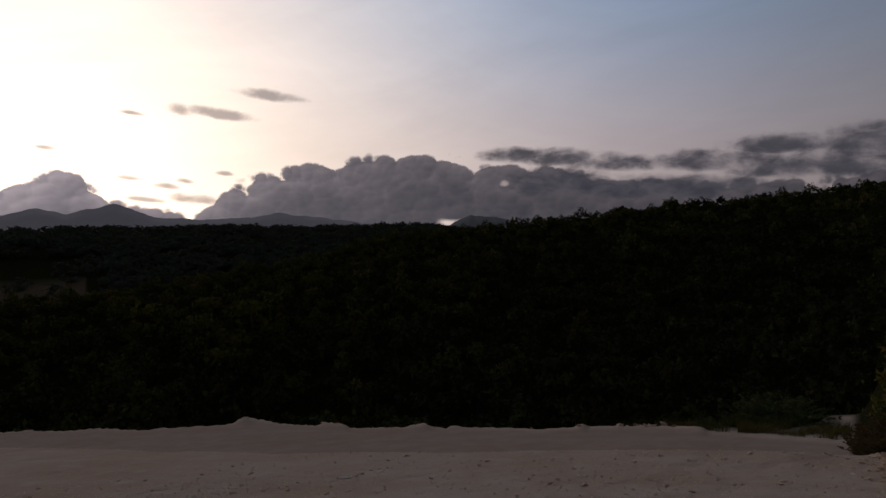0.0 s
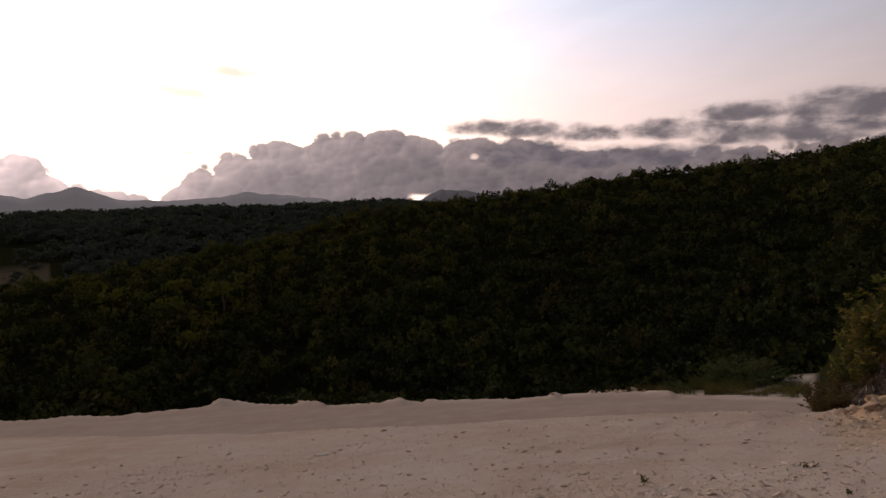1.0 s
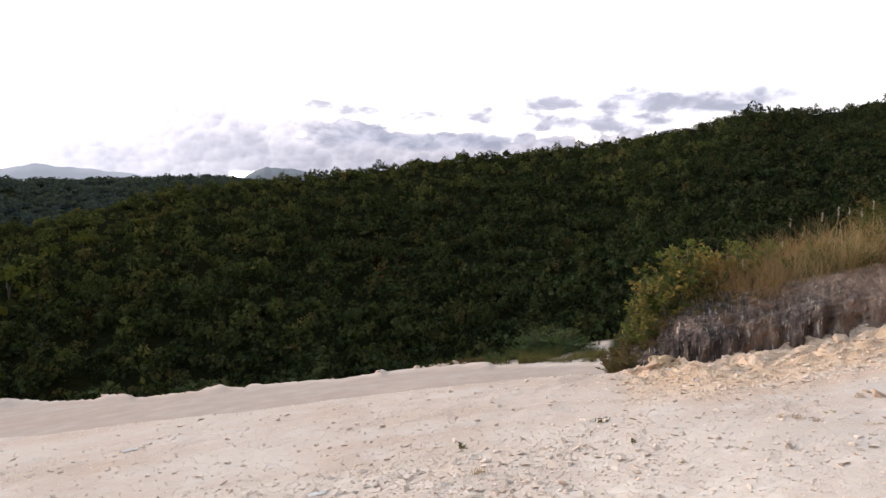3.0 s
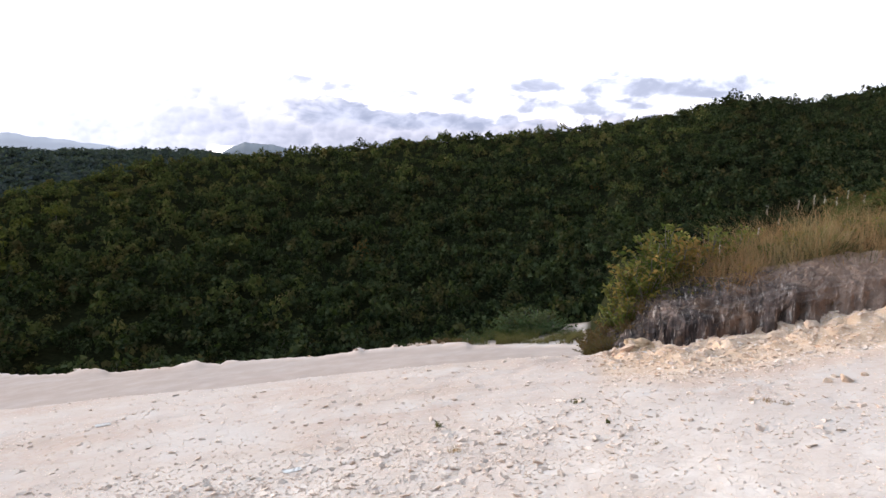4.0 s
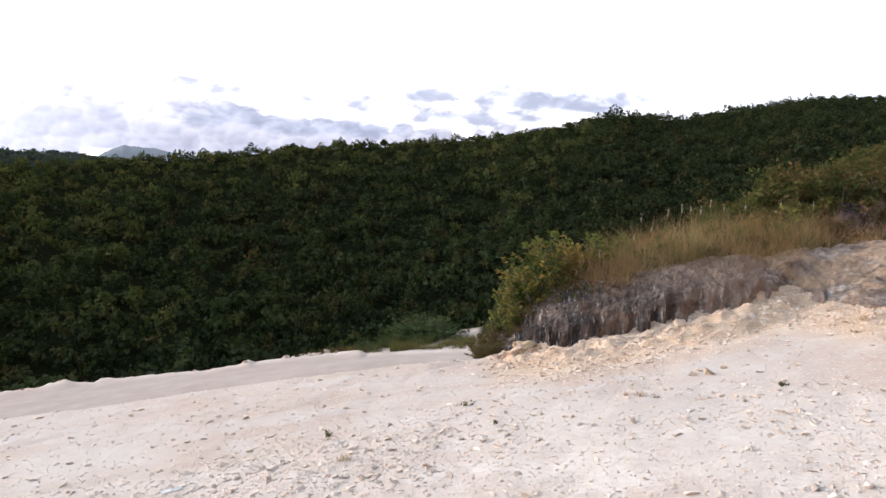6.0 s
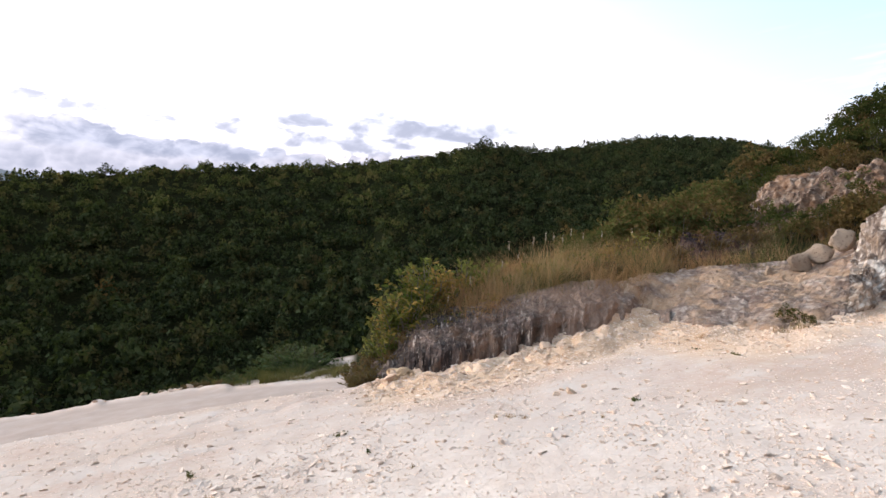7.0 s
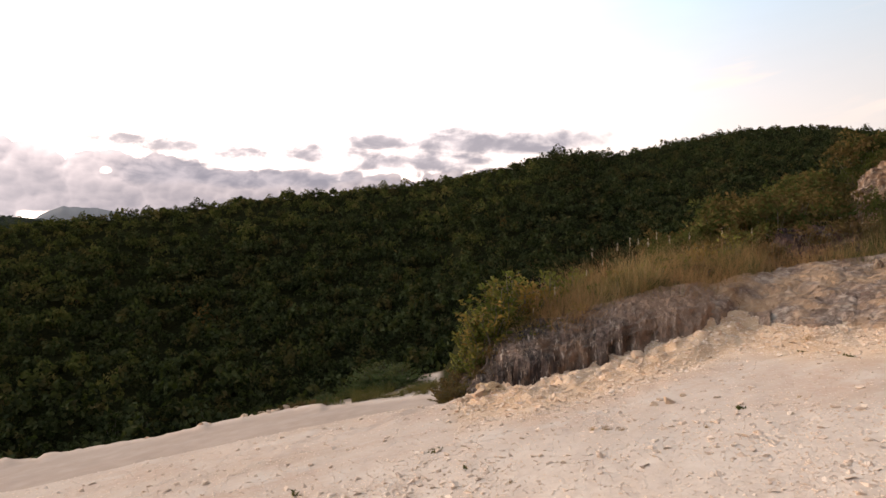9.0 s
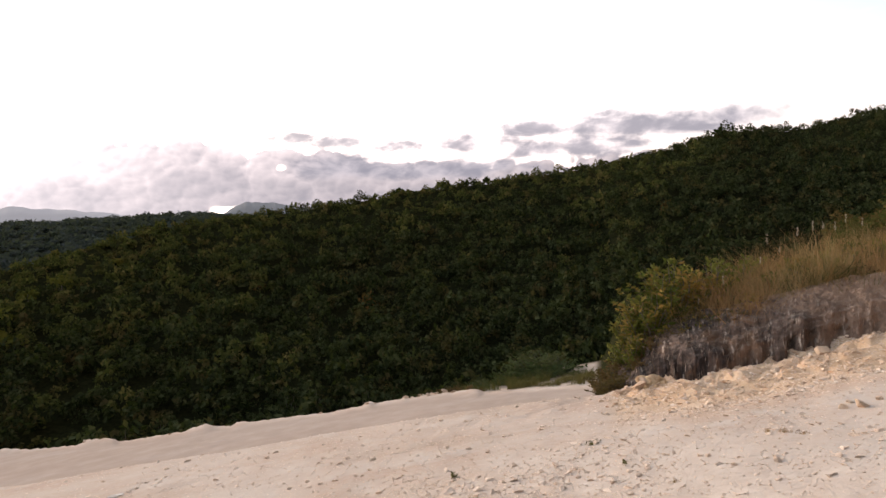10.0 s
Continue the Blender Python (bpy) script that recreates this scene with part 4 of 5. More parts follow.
def sprigs(rng, n, wide, tall, leaf, per, arch=0.3):
    """Arching stems with leaves in pairs along them: leaf faces and wood tubes."""
    cs, ds, V, F, off = [], [], [], [], 0
    for k in range(n):
        ang, reach, high = rng.uniform(0, 6.283), wide * 0.5 * rng.uniform(0.15, 1.0), tall * rng.uniform(0.55, 1.05)
        root = rng.normal(0, 0.06 * wide, 3) * [1, 1, 0]
        out = np.array([math.cos(ang), math.sin(ang), 0])
        side = np.array([-out[1], out[0], 0])
        sway = rng.normal(0, 0.12 * wide)
        pts = [root + out * reach * u ** 1.25 + side * sway * u * u + np.array([0, 0, high * (u - arch * u * u)]) for u in np.linspace(0, 1, 7)]
        ring = []
        for j, p in enumerate(pts):
            rad = 0.011 * tall * (1 - 0.8 * j / 6)
            ring += [p + [rad, 0, 0], p + [-rad * 0.5, rad * 0.87, 0], p + [-rad * 0.5, -rad * 0.87, 0]]
        V.append(np.array(ring))
        F += [[off + j * 3 + q, off + j * 3 + (q + 1) % 3, off + j * 3 + 3 + (q + 1) % 3, off + j * 3 + 3 + q] for j in range(6) for q in range(3)]
        off += len(ring)
        for u in np.sort(rng.uniform(0.18, 1.0, per)):
            i = min(5, int(u * 6))
            p = pts[i] + (pts[i + 1] - pts[i]) * (u * 6 - i)
            along = pts[i + 1] - pts[i]
            along = along / np.linalg.norm(along)
            for sign in (-1, 1):
                d = side * sign + along * 0.6 + rng.normal(0, 0.25, 3)
                cs.append(p + d * leaf * 0.45), ds.append(d * 1.6)
    leaves = cards(np.array(cs), np.array(ds), leaf, rng, 0.2, 0.42)
    return leaves, (np.concatenate(V), np.array(F))


def blades(rng, points, tall, wide, lean=0.35, seg=3):
    """Grass: narrow bent strips that taper to a tip."""
    n = len(points)
    ang = rng.uniform(0, 6.283, n)
    h = tall * rng.uniform(0.45, 1.15, n)
    bend = rng.uniform(0.05, lean, n) * h
    w2 = wide * rng.uniform(0.6, 1.3, n)
    dx, dy = np.cos(ang), np.sin(ang)
    face = rng.uniform(0, 6.283, n)
    sx, sy = np.cos(face), np.sin(face)
    rows = []
    for j in range(seg + 1):
        u = j / seg
        c = points + np.stack([dx * bend * u * u, dy * bend * u * u, h * u * (1 - 0.12 * u)], -1)
        k = (w2 * (1 - 0.9 * u))[:, None] * 0.5
        s = np.stack([sx, sy, 0 * sx], -1) * k
        rows += [c - s, c + s]
    verts = np.stack(rows, 1).reshape(-1, 3)
    m = 2 * (seg + 1)
    one = np.array([[2 * j, 2 * j + 1, 2 * j + 3, 2 * j + 2] for j in range(seg)])
    faces = (np.arange(n)[:, None, None] * m + one[None]).reshape(-1, 4)
    return verts, faces


def plant_kind(name, label, category, crown_data, stem_data, leaf_mat, wood_mat, group="", crown_name="crown", stem_name="trunk"):
    """A first plant of a kind, to be copied: an Empty at its root with its wood and its leaves."""
    root = tagged(new(name), label, category, group)
    if stem_data is not None:
        part_of(stem_name, mesh_of(stem_name, *stem_data, wood_mat, True), root)
    part_of(crown_name, mesh_of(crown_name, *crown_data, leaf_mat), root)
    return root


USED = set()


def plant(root, p, size, turn):
    m = Matrix.LocRotScale(p, Euler((0, 0, turn)), None)
    if root.name not in USED:
        USED.add(root.name)
        root.matrix_basis = m
        ob = root
    else:
        ob = copy_thing(root, m)
    ob.scale = (size, size, size)
    return ob


# ---- wooded hill ----
def tree_seed(k):
    rng = np.random.default_rng(100 + k)
    wide, tall = rng.uniform(2.3, 3.2), rng.uniform(2.6, 3.7)
    return crown(rng, wide, tall, 12, 11, 0.60, 0.50, 0.04, 0.0, 0.65), stems(rng, 4, wide * 0.3, tall * 0.8, 0.09, 3)


SEEDS = [tree_seed(k) for k in range(7)]


def scatter_forest():
    """Thousands of low trees on the hill as one mass; the nearest ones are trees of their own."""
    rng = np.random.default_rng(11)
    V, F, off, near = ([], []), ([], []), [0, 0], []
    step = 2.3
    for gx in np.arange(-190, 215, step):
        for gy in np.arange(6, 235, step):
            x, y = gx + rng.uniform(-0.95, 0.95), gy + rng.uniform(-0.95, 0.95)
            pick, turn, size = rng.integers(7), rng.uniform(0, 6.283), float(rng.choice([0.55, 0.75, 0.9, 1.0, 1.15, 1.4])) * rng.uniform(0.85, 1.15)
            a, r = math.degrees(math.atan2(x, y)), math.hypot(x, y)
            if not -58 < a < 52 or r < 40:
                continue
            rr = at(RIDGE_R, a)
            if r > rr + 7 or r > 150 and r < rr - 18 and rng.random() < 0.2:
                continue
            if a > 15 and r < 58 + 20 * float(smooth01(a, 25, 45)):
                continue
            if r < 52 and a < 15:
                continue
            size *= float(np.interp(r / rr, (0.45, 0.8, 1.0), (0.86, 0.80, 0.50)))
            z = land_z(a, r)
            if r < 66 and -34 < a < 20 and len(near) < 220:
                near.append((x, y, z, pick, turn, size))
                continue
            tallest = rng.uniform(0.75, 1.15)
            v, f = SEEDS[pick][0]
            c, s = math.cos(turn) * size, math.sin(turn) * size
            q = np.stack([(v[:, 0] * c - v[:, 1] * s) * 0.90 + x, (v[:, 0] * s + v[:, 1] * c) * 0.90 + y, v[:, 2] * size * tallest + z - 0.45 * size], -1)
            # lighter leaves grow more frequent towards the crest, standing in for light and haze there
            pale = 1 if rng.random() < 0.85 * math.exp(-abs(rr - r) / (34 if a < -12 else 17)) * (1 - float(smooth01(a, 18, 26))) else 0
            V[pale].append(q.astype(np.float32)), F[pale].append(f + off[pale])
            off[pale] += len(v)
            if abs(r - rr) < 6:
                u = q * 1.0
                u[:, 0] += rng.uniform(-1.2, 1.2)
                u[:, 1] += rng.uniform(-1.2, 1.2)
                u[:, 2] = z + (q[:, 2] - z) * 0.8 - 0.1
                V[0].append(u.astype(np.float32)), F[0].append(f + off[0])
                off[0] += len(v)
    for k, (name, mat, label) in enumerate((("hillside_forest", FOREST, "dense dark green low forest covering the hillside"), ("crest_forest", CREST_LIT, "olive and yellow-green low trees along the crest of the hill, crest light in their colour"))):
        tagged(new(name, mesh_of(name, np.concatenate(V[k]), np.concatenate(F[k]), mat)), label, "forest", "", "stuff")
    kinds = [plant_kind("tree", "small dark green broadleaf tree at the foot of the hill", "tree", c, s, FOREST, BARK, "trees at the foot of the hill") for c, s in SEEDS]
    for x, y, z, pick, turn, size in near:
        plant(kinds[pick], Vector((x, y, z - 0.2)), size, turn)


scatter_forest()


def far_wood():
    """Woods on the second ridge and in the valley, as soft clumps."""
    rng = np.random.default_rng(17)
    V, F, off = [], [], 0
    lumps = [crown(np.random.default_rng(300 + k), 9.0, 5.5, 9, 8, 2.6, 0.6, 0.1) for k in range(4)]
    for _ in range(2300):
        a = rng.uniform(-62, -17.5)
        r = rng.uniform(185, 432) ** 1.0
        if r < at(RIDGE_R, a) * 1.25 or (200 < r < 305 and a < -47 and rng.random() < 0.93):
            continue
        if at(RIDGE2, a) < 0.1 and r > 380:
            continue
        z = land_z(a, r)
        v, f = lumps[rng.integers(4)]
        t, s = rng.uniform(0, 6.283), rng.uniform(0.45, 0.85)
        c, q = math.cos(t) * s, math.sin(t) * s
        x, y = r * math.sin(radians(a)), r * math.cos(radians(a))
        V.append(np.stack([v[:, 0] * c - v[:, 1] * q + x, v[:, 0] * q + v[:, 1] * c + y, v[:, 2] * s * 0.8 + z - 0.6], -1)), F.append(f + off)
        off += len(v)
    tagged(new("far_woods", mesh_of("far_woods", np.concatenate(V), np.concatenate(F), FAR_WOOD)), "dark woods on a distant low ridge, haze put into their leaf colour", "forest", "", "stuff")


far_wood()


def on_hill(a, e):
    """The distance at which the line of sight on the bearing a and height e degrees meets the hill."""
    for r in np.arange(50, 240, 0.5):
        if land_z(a, r) + 1.0 >= tan_z(r, e):
            return float(r)
    return at(RIDGE_R, a) - 1.0


# ---- trees that stand out on the hill ----
RUST = leaf_material("rusty_leaf", (0.120, 0.062, 0.022), (0.160, 0.085, 0.030), (0.10, 0.06, 0.02), 0.1)
DARK = leaf_material("crest_leaf", (0.012, 0.018, 0.010), (0.024, 0.032, 0.014), (0.03, 0.03, 0.015), 0.03)
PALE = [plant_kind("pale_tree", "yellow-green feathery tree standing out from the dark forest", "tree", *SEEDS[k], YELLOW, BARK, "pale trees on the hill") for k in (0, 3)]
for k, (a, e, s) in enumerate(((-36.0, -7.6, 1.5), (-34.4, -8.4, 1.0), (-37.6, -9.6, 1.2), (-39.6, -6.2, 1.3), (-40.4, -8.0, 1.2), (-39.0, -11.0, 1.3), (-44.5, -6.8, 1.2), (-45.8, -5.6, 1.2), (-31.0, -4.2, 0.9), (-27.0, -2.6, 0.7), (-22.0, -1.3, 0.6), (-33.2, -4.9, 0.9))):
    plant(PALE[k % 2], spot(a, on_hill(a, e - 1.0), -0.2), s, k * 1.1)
rust = plant_kind("rusty_tree", "small rust-coloured tree in the dark forest", "tree", *SEEDS[5], RUST, BARK, "rusty trees on the hill")
for k, (a, e, s) in enumerate(((-6.6, -8.6, 0.8), (-8.9, -6.1, 0.5), (14.0, -2.2, 0.5), (20.0, -1.0, 0.6), (-16.0, -6.0, 0.5))):
    plant(rust, spot(a, on_hill(a, e - 0.4), -0.2), s, k * 1.7)
crest = [plant_kind("crest_tree", "dark low tree on the crest of the hill", "tree", *SEEDS[k], DARK, BARK, "trees on the crest") for k in (1, 4)]
for k, (a, s) in enumerate(((20.6, 0.5), (21.6, 0.55), (22.4, 0.6), (23.2, 0.65), (24.0, 0.75), (24.8, 0.95), (25.5, 0.75), (26.4, 0.65), (27.4, 0.6), (28.4, 0.55), (18.0, 0.5), (-6.8, 0.75), (-3.4, 0.65), (-10.5, 0.6), (-9.4, 0.55), (3.0, 0.6), (8.0, 0.6), (1.0, 0.55))):
    plant(crest[k % 2], spot(a, at(RIDGE_R, a) - 1.0, 0.0), s, k * 0.9)

# ---- plants on the bank ----
def bank_grass():
    """Dry grass on the terrace behind the outcrop."""
    rng = np.random.default_rng(23)
    pts, tallness = [], []
    tuft = []
    while len(tuft) < 330:
        a = rng.uniform(16.8, 50)
        r = at(BASE, a) + at(BACK, a) + rng.uniform(0.1, 4.0)
        if vnoise(a * 0.9, r * 0.8, 77) > 0.25:
            tuft.append((a, r, rng.uniform(0.75, 1.35)))
    while len(pts) < 17000:
        if rng.random() < 0.62:
            a, r, grow = tuft[rng.integers(len(tuft))]
            a, r = a + rng.normal(0, 0.55), r + rng.normal(0, 0.10)
        else:
            a, grow = rng.uniform(16.6, 50), rng.uniform(0.4, 0.9)
            r = at(BASE, a) + at(BACK, a) + rng.uniform(0.15, 4.2)
        if a < 16.6 or r < at(BASE, a) + at(BACK, a) + 0.05 or rng.random() < 0.35 * float(smooth01(a, 44, 50)):
            continue
        pts.append(tuple(spot(a, r, -0.04)))
        tallness.append(float(np.interp(a, (17, 21, 26, 30, 38, 44, 50), (0.32, 0.48, 0.66, 0.74, 0.60, 0.50, 0.42))) * grow)
    pts, tallness = np.array(pts), np.array(tallness)
    green = vnoise(pts[:, 0] * 0.9, pts[:, 1] * 0.9, 83) + rng.uniform(-0.25, 0.25, len(pts)) > 0.54
    v, f = blades(rng, pts[~green], tallness[~green], 0.009, 1.0)
    tagged(new("dry_grass", mesh_of("dry_grass", v, f, DRY)), "tall dry golden grass on the rock outcrop", "grass", "", "stuff")
    v, f = blades(rng, pts[green], tallness[green] * 0.9, 0.011, 1.0)
    tagged(new("green_grass", mesh_of("green_grass", v, f, GREEN_GRASS)), "olive green grass among the dry grass", "grass", "", "stuff")


bank_grass()


def fringe():
    """Withered red-brown grass that hangs over the rock's upper edge."""
    rng = np.random.default_rng(27)
    pts = []
    while len(pts) < 4200:
        a = rng.uniform(16.4, 41)
        r = at(BASE, a) + at(BACK, a) + rng.normal(0.45, 0.28)
        if vnoise(a * 1.1, 4.0, 91) + rng.uniform(-0.2, 0.2) < 0.42:
            continue
        pts.append(tuple(spot(a, r, 0.03)))
    v, f = blades(rng, np.array(pts), 0.26, 0.010, 1.5)
    tagged(new("withered_grass", mesh_of("withered_grass", v, f, RUSSET)), "withered red-brown grass along the top of the rock", "grass", "", "stuff")


fringe()


def reed_kind(k):
    rng = np.random.default_rng(40 + k)
    tall = rng.uniform(0.85, 1.0)
    root = tagged(new("plumed_reed"), "tall dry reed with a pale seed plume above the grass", "grass", "reeds on the bank")
    v, f = stems(rng, 1, 0.35, tall, 0.006, 6)
    part_of("stalk", mesh_of("stalk", v, f, DRY, True), root)
    tip = v[-5:].mean(0)
    u = rng.uniform(0, 1, 40)
    c = tip + np.stack([rng.normal(0, 0.007, 40), rng.normal(0, 0.007, 40), (u - 0.6) * 0.14], -1)
    pv, pf = cards(c, np.tile([0.1, 0, 1.6], (40, 1)), 0.03, rng, -0.3, 0.22)
    part_of("plume", mesh_of("plume", pv, pf, PLUME), root, None, "pale cream seed plume")
    v, f = blades(rng, np.zeros((9, 3)) + rng.normal(0, 0.03, (9, 3)) * [1, 1, 0], 0.75, 0.016, 0.5)
    part_of("blade", mesh_of("blade", v, f, DRY), root)
    return root


reeds = [reed_kind(k) for k in range(4)]
R2 = random.Random(8)
for a, r, s in ((24.2, 9.6, 0.82), (28.0, 10.6, 1.02), (28.5, 10.8, 0.78), (29.9, 10.9, 0.95), (30.6, 11.2, 0.98), (31.4, 11.3, 1.0), (32.0, 11.6, 0.92), (33.3, 11.8, 0.95), (34.4, 12.0, 0.9), (22.4, 9.4, 0.6), (27.0, 10.3, 0.8), (36.0, 12.5, 0.85), (38.2, 13.0, 0.85), (40.3, 13.2, 0.8)):
    plant(R2.choice(reeds), spot(a, r, -0.03), s, R2.uniform(0, 6.28))


def bush_kind(name, label, k, wide, tall, lobes, leaves, leaf, mat, wood, group, thick=0.03):
    rng = np.random.default_rng(500 + k)
    return plant_kind(name, label, "bush", crown(rng, wide, tall, lobes, leaves, leaf, 0.30, 0.02), stems(rng, 7, wide * 0.42, tall * 0.85, thick), mat, wood, group, "foliage", "branchwork")


def sprig_bush(name, label, k, n, wide, tall, leaf, per, mat, group):
    rng = np.random.default_rng(500 + k)
    leaves, wood = sprigs(rng, n, wide, tall, leaf, per)
    return plant_kind(name, label, "bush", leaves, wood, mat, BARK, group, "foliage", "branchwork")


nose = [sprig_bush("leafy_shrub", "yellow-green leafy shrub at the end of the outcrop", 1 + k, 20, 1.05, 1.3, 0.125, 11, SHRUB, "shrubs at the end of the outcrop") for k in range(3)]
for k, (a, r, s) in enumerate(((17.0, 9.3, 0.70), (17.8, 9.8, 0.85), (18.5, 9.6, 0.80), (19.3, 10.2, 0.95), (20.3, 9.9, 0.70), (21.4, 10.4, 0.85), (22.6, 10.3, 0.6), (23.8, 10.9, 0.8), (16.2, 9.5, 0.55), (20.4, 11.0, 0.95), (25.8, 11.6, 0.7), (16.6, 9.9, 0.7), (36.5, 13.6, 0.7), (39.0, 14.4, 0.8), (24.6, 9.6, 0.35), (26.4, 10.2, 0.42), (28.0, 10.9, 0.45), (29.6, 11.6, 0.5), (31.8, 12.0, 0.5), (33.6, 12.6, 0.55), (21.0, 9.3, 0.4), (22.4, 9.5, 0.42), (35.4, 12.9, 0.5))):
    plant(nose[k % 3], spot(a, r, -0.08), s, 1.7 * k)
fern = [sprig_bush("russet_bush", "brown dried bush at the foot of the outcrop", 21 + k, 46, 0.62, 0.5, 0.05, 9, RUSSET, "dried bushes on the bank") for k in range(2)]
for k, (a, r, s) in enumerate(((14.4, 8.7, 0.7), (14.5, 9.1, 0.9), (14.8, 8.5, 0.6), (14.2, 9.5, 0.9), (14.8, 9.6, 1.1), (15.2, 8.75, 0.7), (15.7, 8.5, 0.7), (16.2, 8.8, 0.9), (15.5, 9.1, 0.9), (16.2, 9.3, 1.0), (15.0, 9.0, 0.6), (17.6, 8.95, 0.8), (19.0, 9.2, 0.9), (21.3, 9.3, 0.9), (23.5, 9.6, 1.0), (25.3, 9.8, 0.9), (27.2, 10.0, 0.9), (14.6, 8.5, 0.6), (33.0, 11.3, 0.9), (37.0, 12.2, 1.0), (42.0, 13.8, 1.3), (45.0, 15.0, 1.6), (47.0, 15.6, 1.5))):
    plant(fern[k % 2], spot(a, r, -0.05), s, 2.3 * k)

brush = [bush_kind("thicket_bush", "olive green and brown bush on the slope behind the grass", 31 + k, 1.7, 1.35, 26, 30, 0.13, BRUSH, BARK, "bushes on the slope", 0.02) for k in range(4)]
for k, (a, r, s) in enumerate(((-0.6, 12.75, 0.35), (0.4, 12.9, 0.45), (1.2, 12.7, 0.4), (-2.4, 12.85, 0.28), (2.2, 12.4, 0.35), (3.4, 12.2, 0.3))):
    plant(fern[k % 2], spot(a, r, -0.05), s, 1.3 * k)
R3 = random.Random(12)
for k in range(96):
    a = R3.uniform(33, 57)
    r = R3.uniform(15.6, 24) if a > 41 else R3.uniform(14.5, 21)
    if 45.5 < a < 57 and 16.0 < r < 21.5:
        continue
    plant(brush[k % 4], spot(a, r, -0.1), R3.uniform(0.55, 1.0) * (0.75 if a < 38 else 1.0), R3.uniform(0, 6.28))
for k in range(34):
    a = R3.uniform(47.5, 66)
    plant(brush[k % 4], spot(a, R3.uniform(20.6, 23.2), -0.1), R3.uniform(0.35, 0.6), R3.uniform(0, 6.28))
for k in range(22):
    a = R3.uniform(46.0, 56.5)
    plant((brush if k % 3 else fern)[k % 2], spot(a, R3.uniform(15.9, 17.1), -0.08), R3.uniform(0.32, 0.5) * (1.0 if k % 3 else 2.2), R3.uniform(0, 6.28))
for a, r, s in ((47.8, 18.3, 0.55), (51.0, 18.6, 0.4), (54.0, 18.4, 0.6), (55.5, 17.0, 0.6), (49.5, 17.8, 0.5)):
    plant(brush[int(r) % 4], spot(a, r, -0.05), s, a)


def slope_tree(k):
    rng = np.random.default_rng(700 + k)
    wide, tall = rng.uniform(2.4, 3.0), rng.uniform(2.8, 3.5)
    return plant_kind("slope_tree", "dark green broadleaf tree on the slope above the rocks", "tree", crown(rng, wide, tall, 44, 34, 0.19, 0.36, 0.22), stems(rng, 12, wide * 0.45, tall * 0.9, 0.06), TREE_LEAF, BARK, "trees above the rocks")


slope_trees = [slope_tree(k) for k in range(4)]
for k, (a, r, s) in enumerate(((47.2, 22.5, 0.24), (48.4, 23.0, 0.30), (49.6, 23.4, 0.33), (50.6, 23.0, 0.36), (51.6, 23.6, 0.37), (52.6, 23.0, 0.36), (53.5, 23.8, 0.45), (54.6, 23.2, 0.45), (55.6, 23.8, 0.51), (56.6, 23.2, 0.50), (57.8, 23.6, 0.59), (58.8, 23.0, 0.58), (60.0, 23.6, 0.61), (61.4, 23.2, 0.63), (63.0, 23.5, 0.68), (65.5, 23.0, 0.72), (68, 24, 0.81), (49.0, 21.8, 0.26), (51.2, 21.8, 0.29), (53.2, 21.8, 0.34), (55.2, 21.8, 0.37), (57.2, 21.9, 0.41), (59.4, 21.8, 0.43), (61.8, 21.8, 0.45))):
    plant(slope_trees[k % 4], spot(a, r, -0.15), s, 1.3 * k)


def slope_grass():
    rng = np.random.default_rng(29)
    pts, tl = [], []
    while len(pts) < 9000:
        a, r = rng.uniform(46, 75), rng.uniform(14.0, 23.5)
        if r < at(BASE, a) + 3.6:
            continue
        pts.append(tuple(spot(a, r, -0.05))), tl.append(0.36 * (0.5 + float(vnoise(a * 0.6, r * 0.5, 79))))
    v, f = blades(rng, np.array(pts), np.array(tl), 0.014, 0.7)
    tagged(new("slope_grass", mesh_of("slope_grass", v, f, RUSSET)), "russet dry grass on the slope above the cliff", "grass", "", "stuff")


slope_grass()


# ---- green strip beyond the track ----
def verge():
    rng = np.random.default_rng(33)
    pts = []
    while len(pts) < 3800:
        a = rng.uniform(1.0, 13.6)
        lo = at(EDGE, a)
        r = lo + rng.uniform(0.15, 1.5)
        if a < 5 and rng.random() < 0.75 or vnoise(a * 1.3, r * 2.0, 97) < 0.26:
            continue
        pts.append(tuple(spot(a, r, -0.03)))
    v, f = blades(rng, np.array(pts), 0.12 + 0.22 * np.array([float(vnoise(x * 1.6, y * 1.6, 95)) for x, y, _ in pts]), 0.011, 0.9)
    tagged(new("verge_grass", mesh_of("verge_grass", v, f, GREEN_GRASS)), "green and straw-coloured grass beside the track", "grass", "", "stuff")


verge()
mat_bush = [sprig_bush("low_bush", "low spreading dark green bush beside the track", 61 + k, 44, 1.8, 0.85, 0.10, 13, LOW_LEAF, "bushes beside the track") for k in range(2)]
for k, (a, r, s) in enumerate(((6.6, 13.2, 0.55), (7.6, 13.5, 0.75), (8.6, 13.6, 0.9), (9.6, 13.5, 0.85), (10.4, 13.2, 0.6), (5.2, 12.9, 0.4), (12.2, 12.4, 0.3), (3.6, 12.8, 0.4), (2.6, 12.8, 0.3), (9.0, 12.8, 0.5))):
    plant(mat_bush[k % 2], spot(a, r, -0.1), s, 1.9 * k)


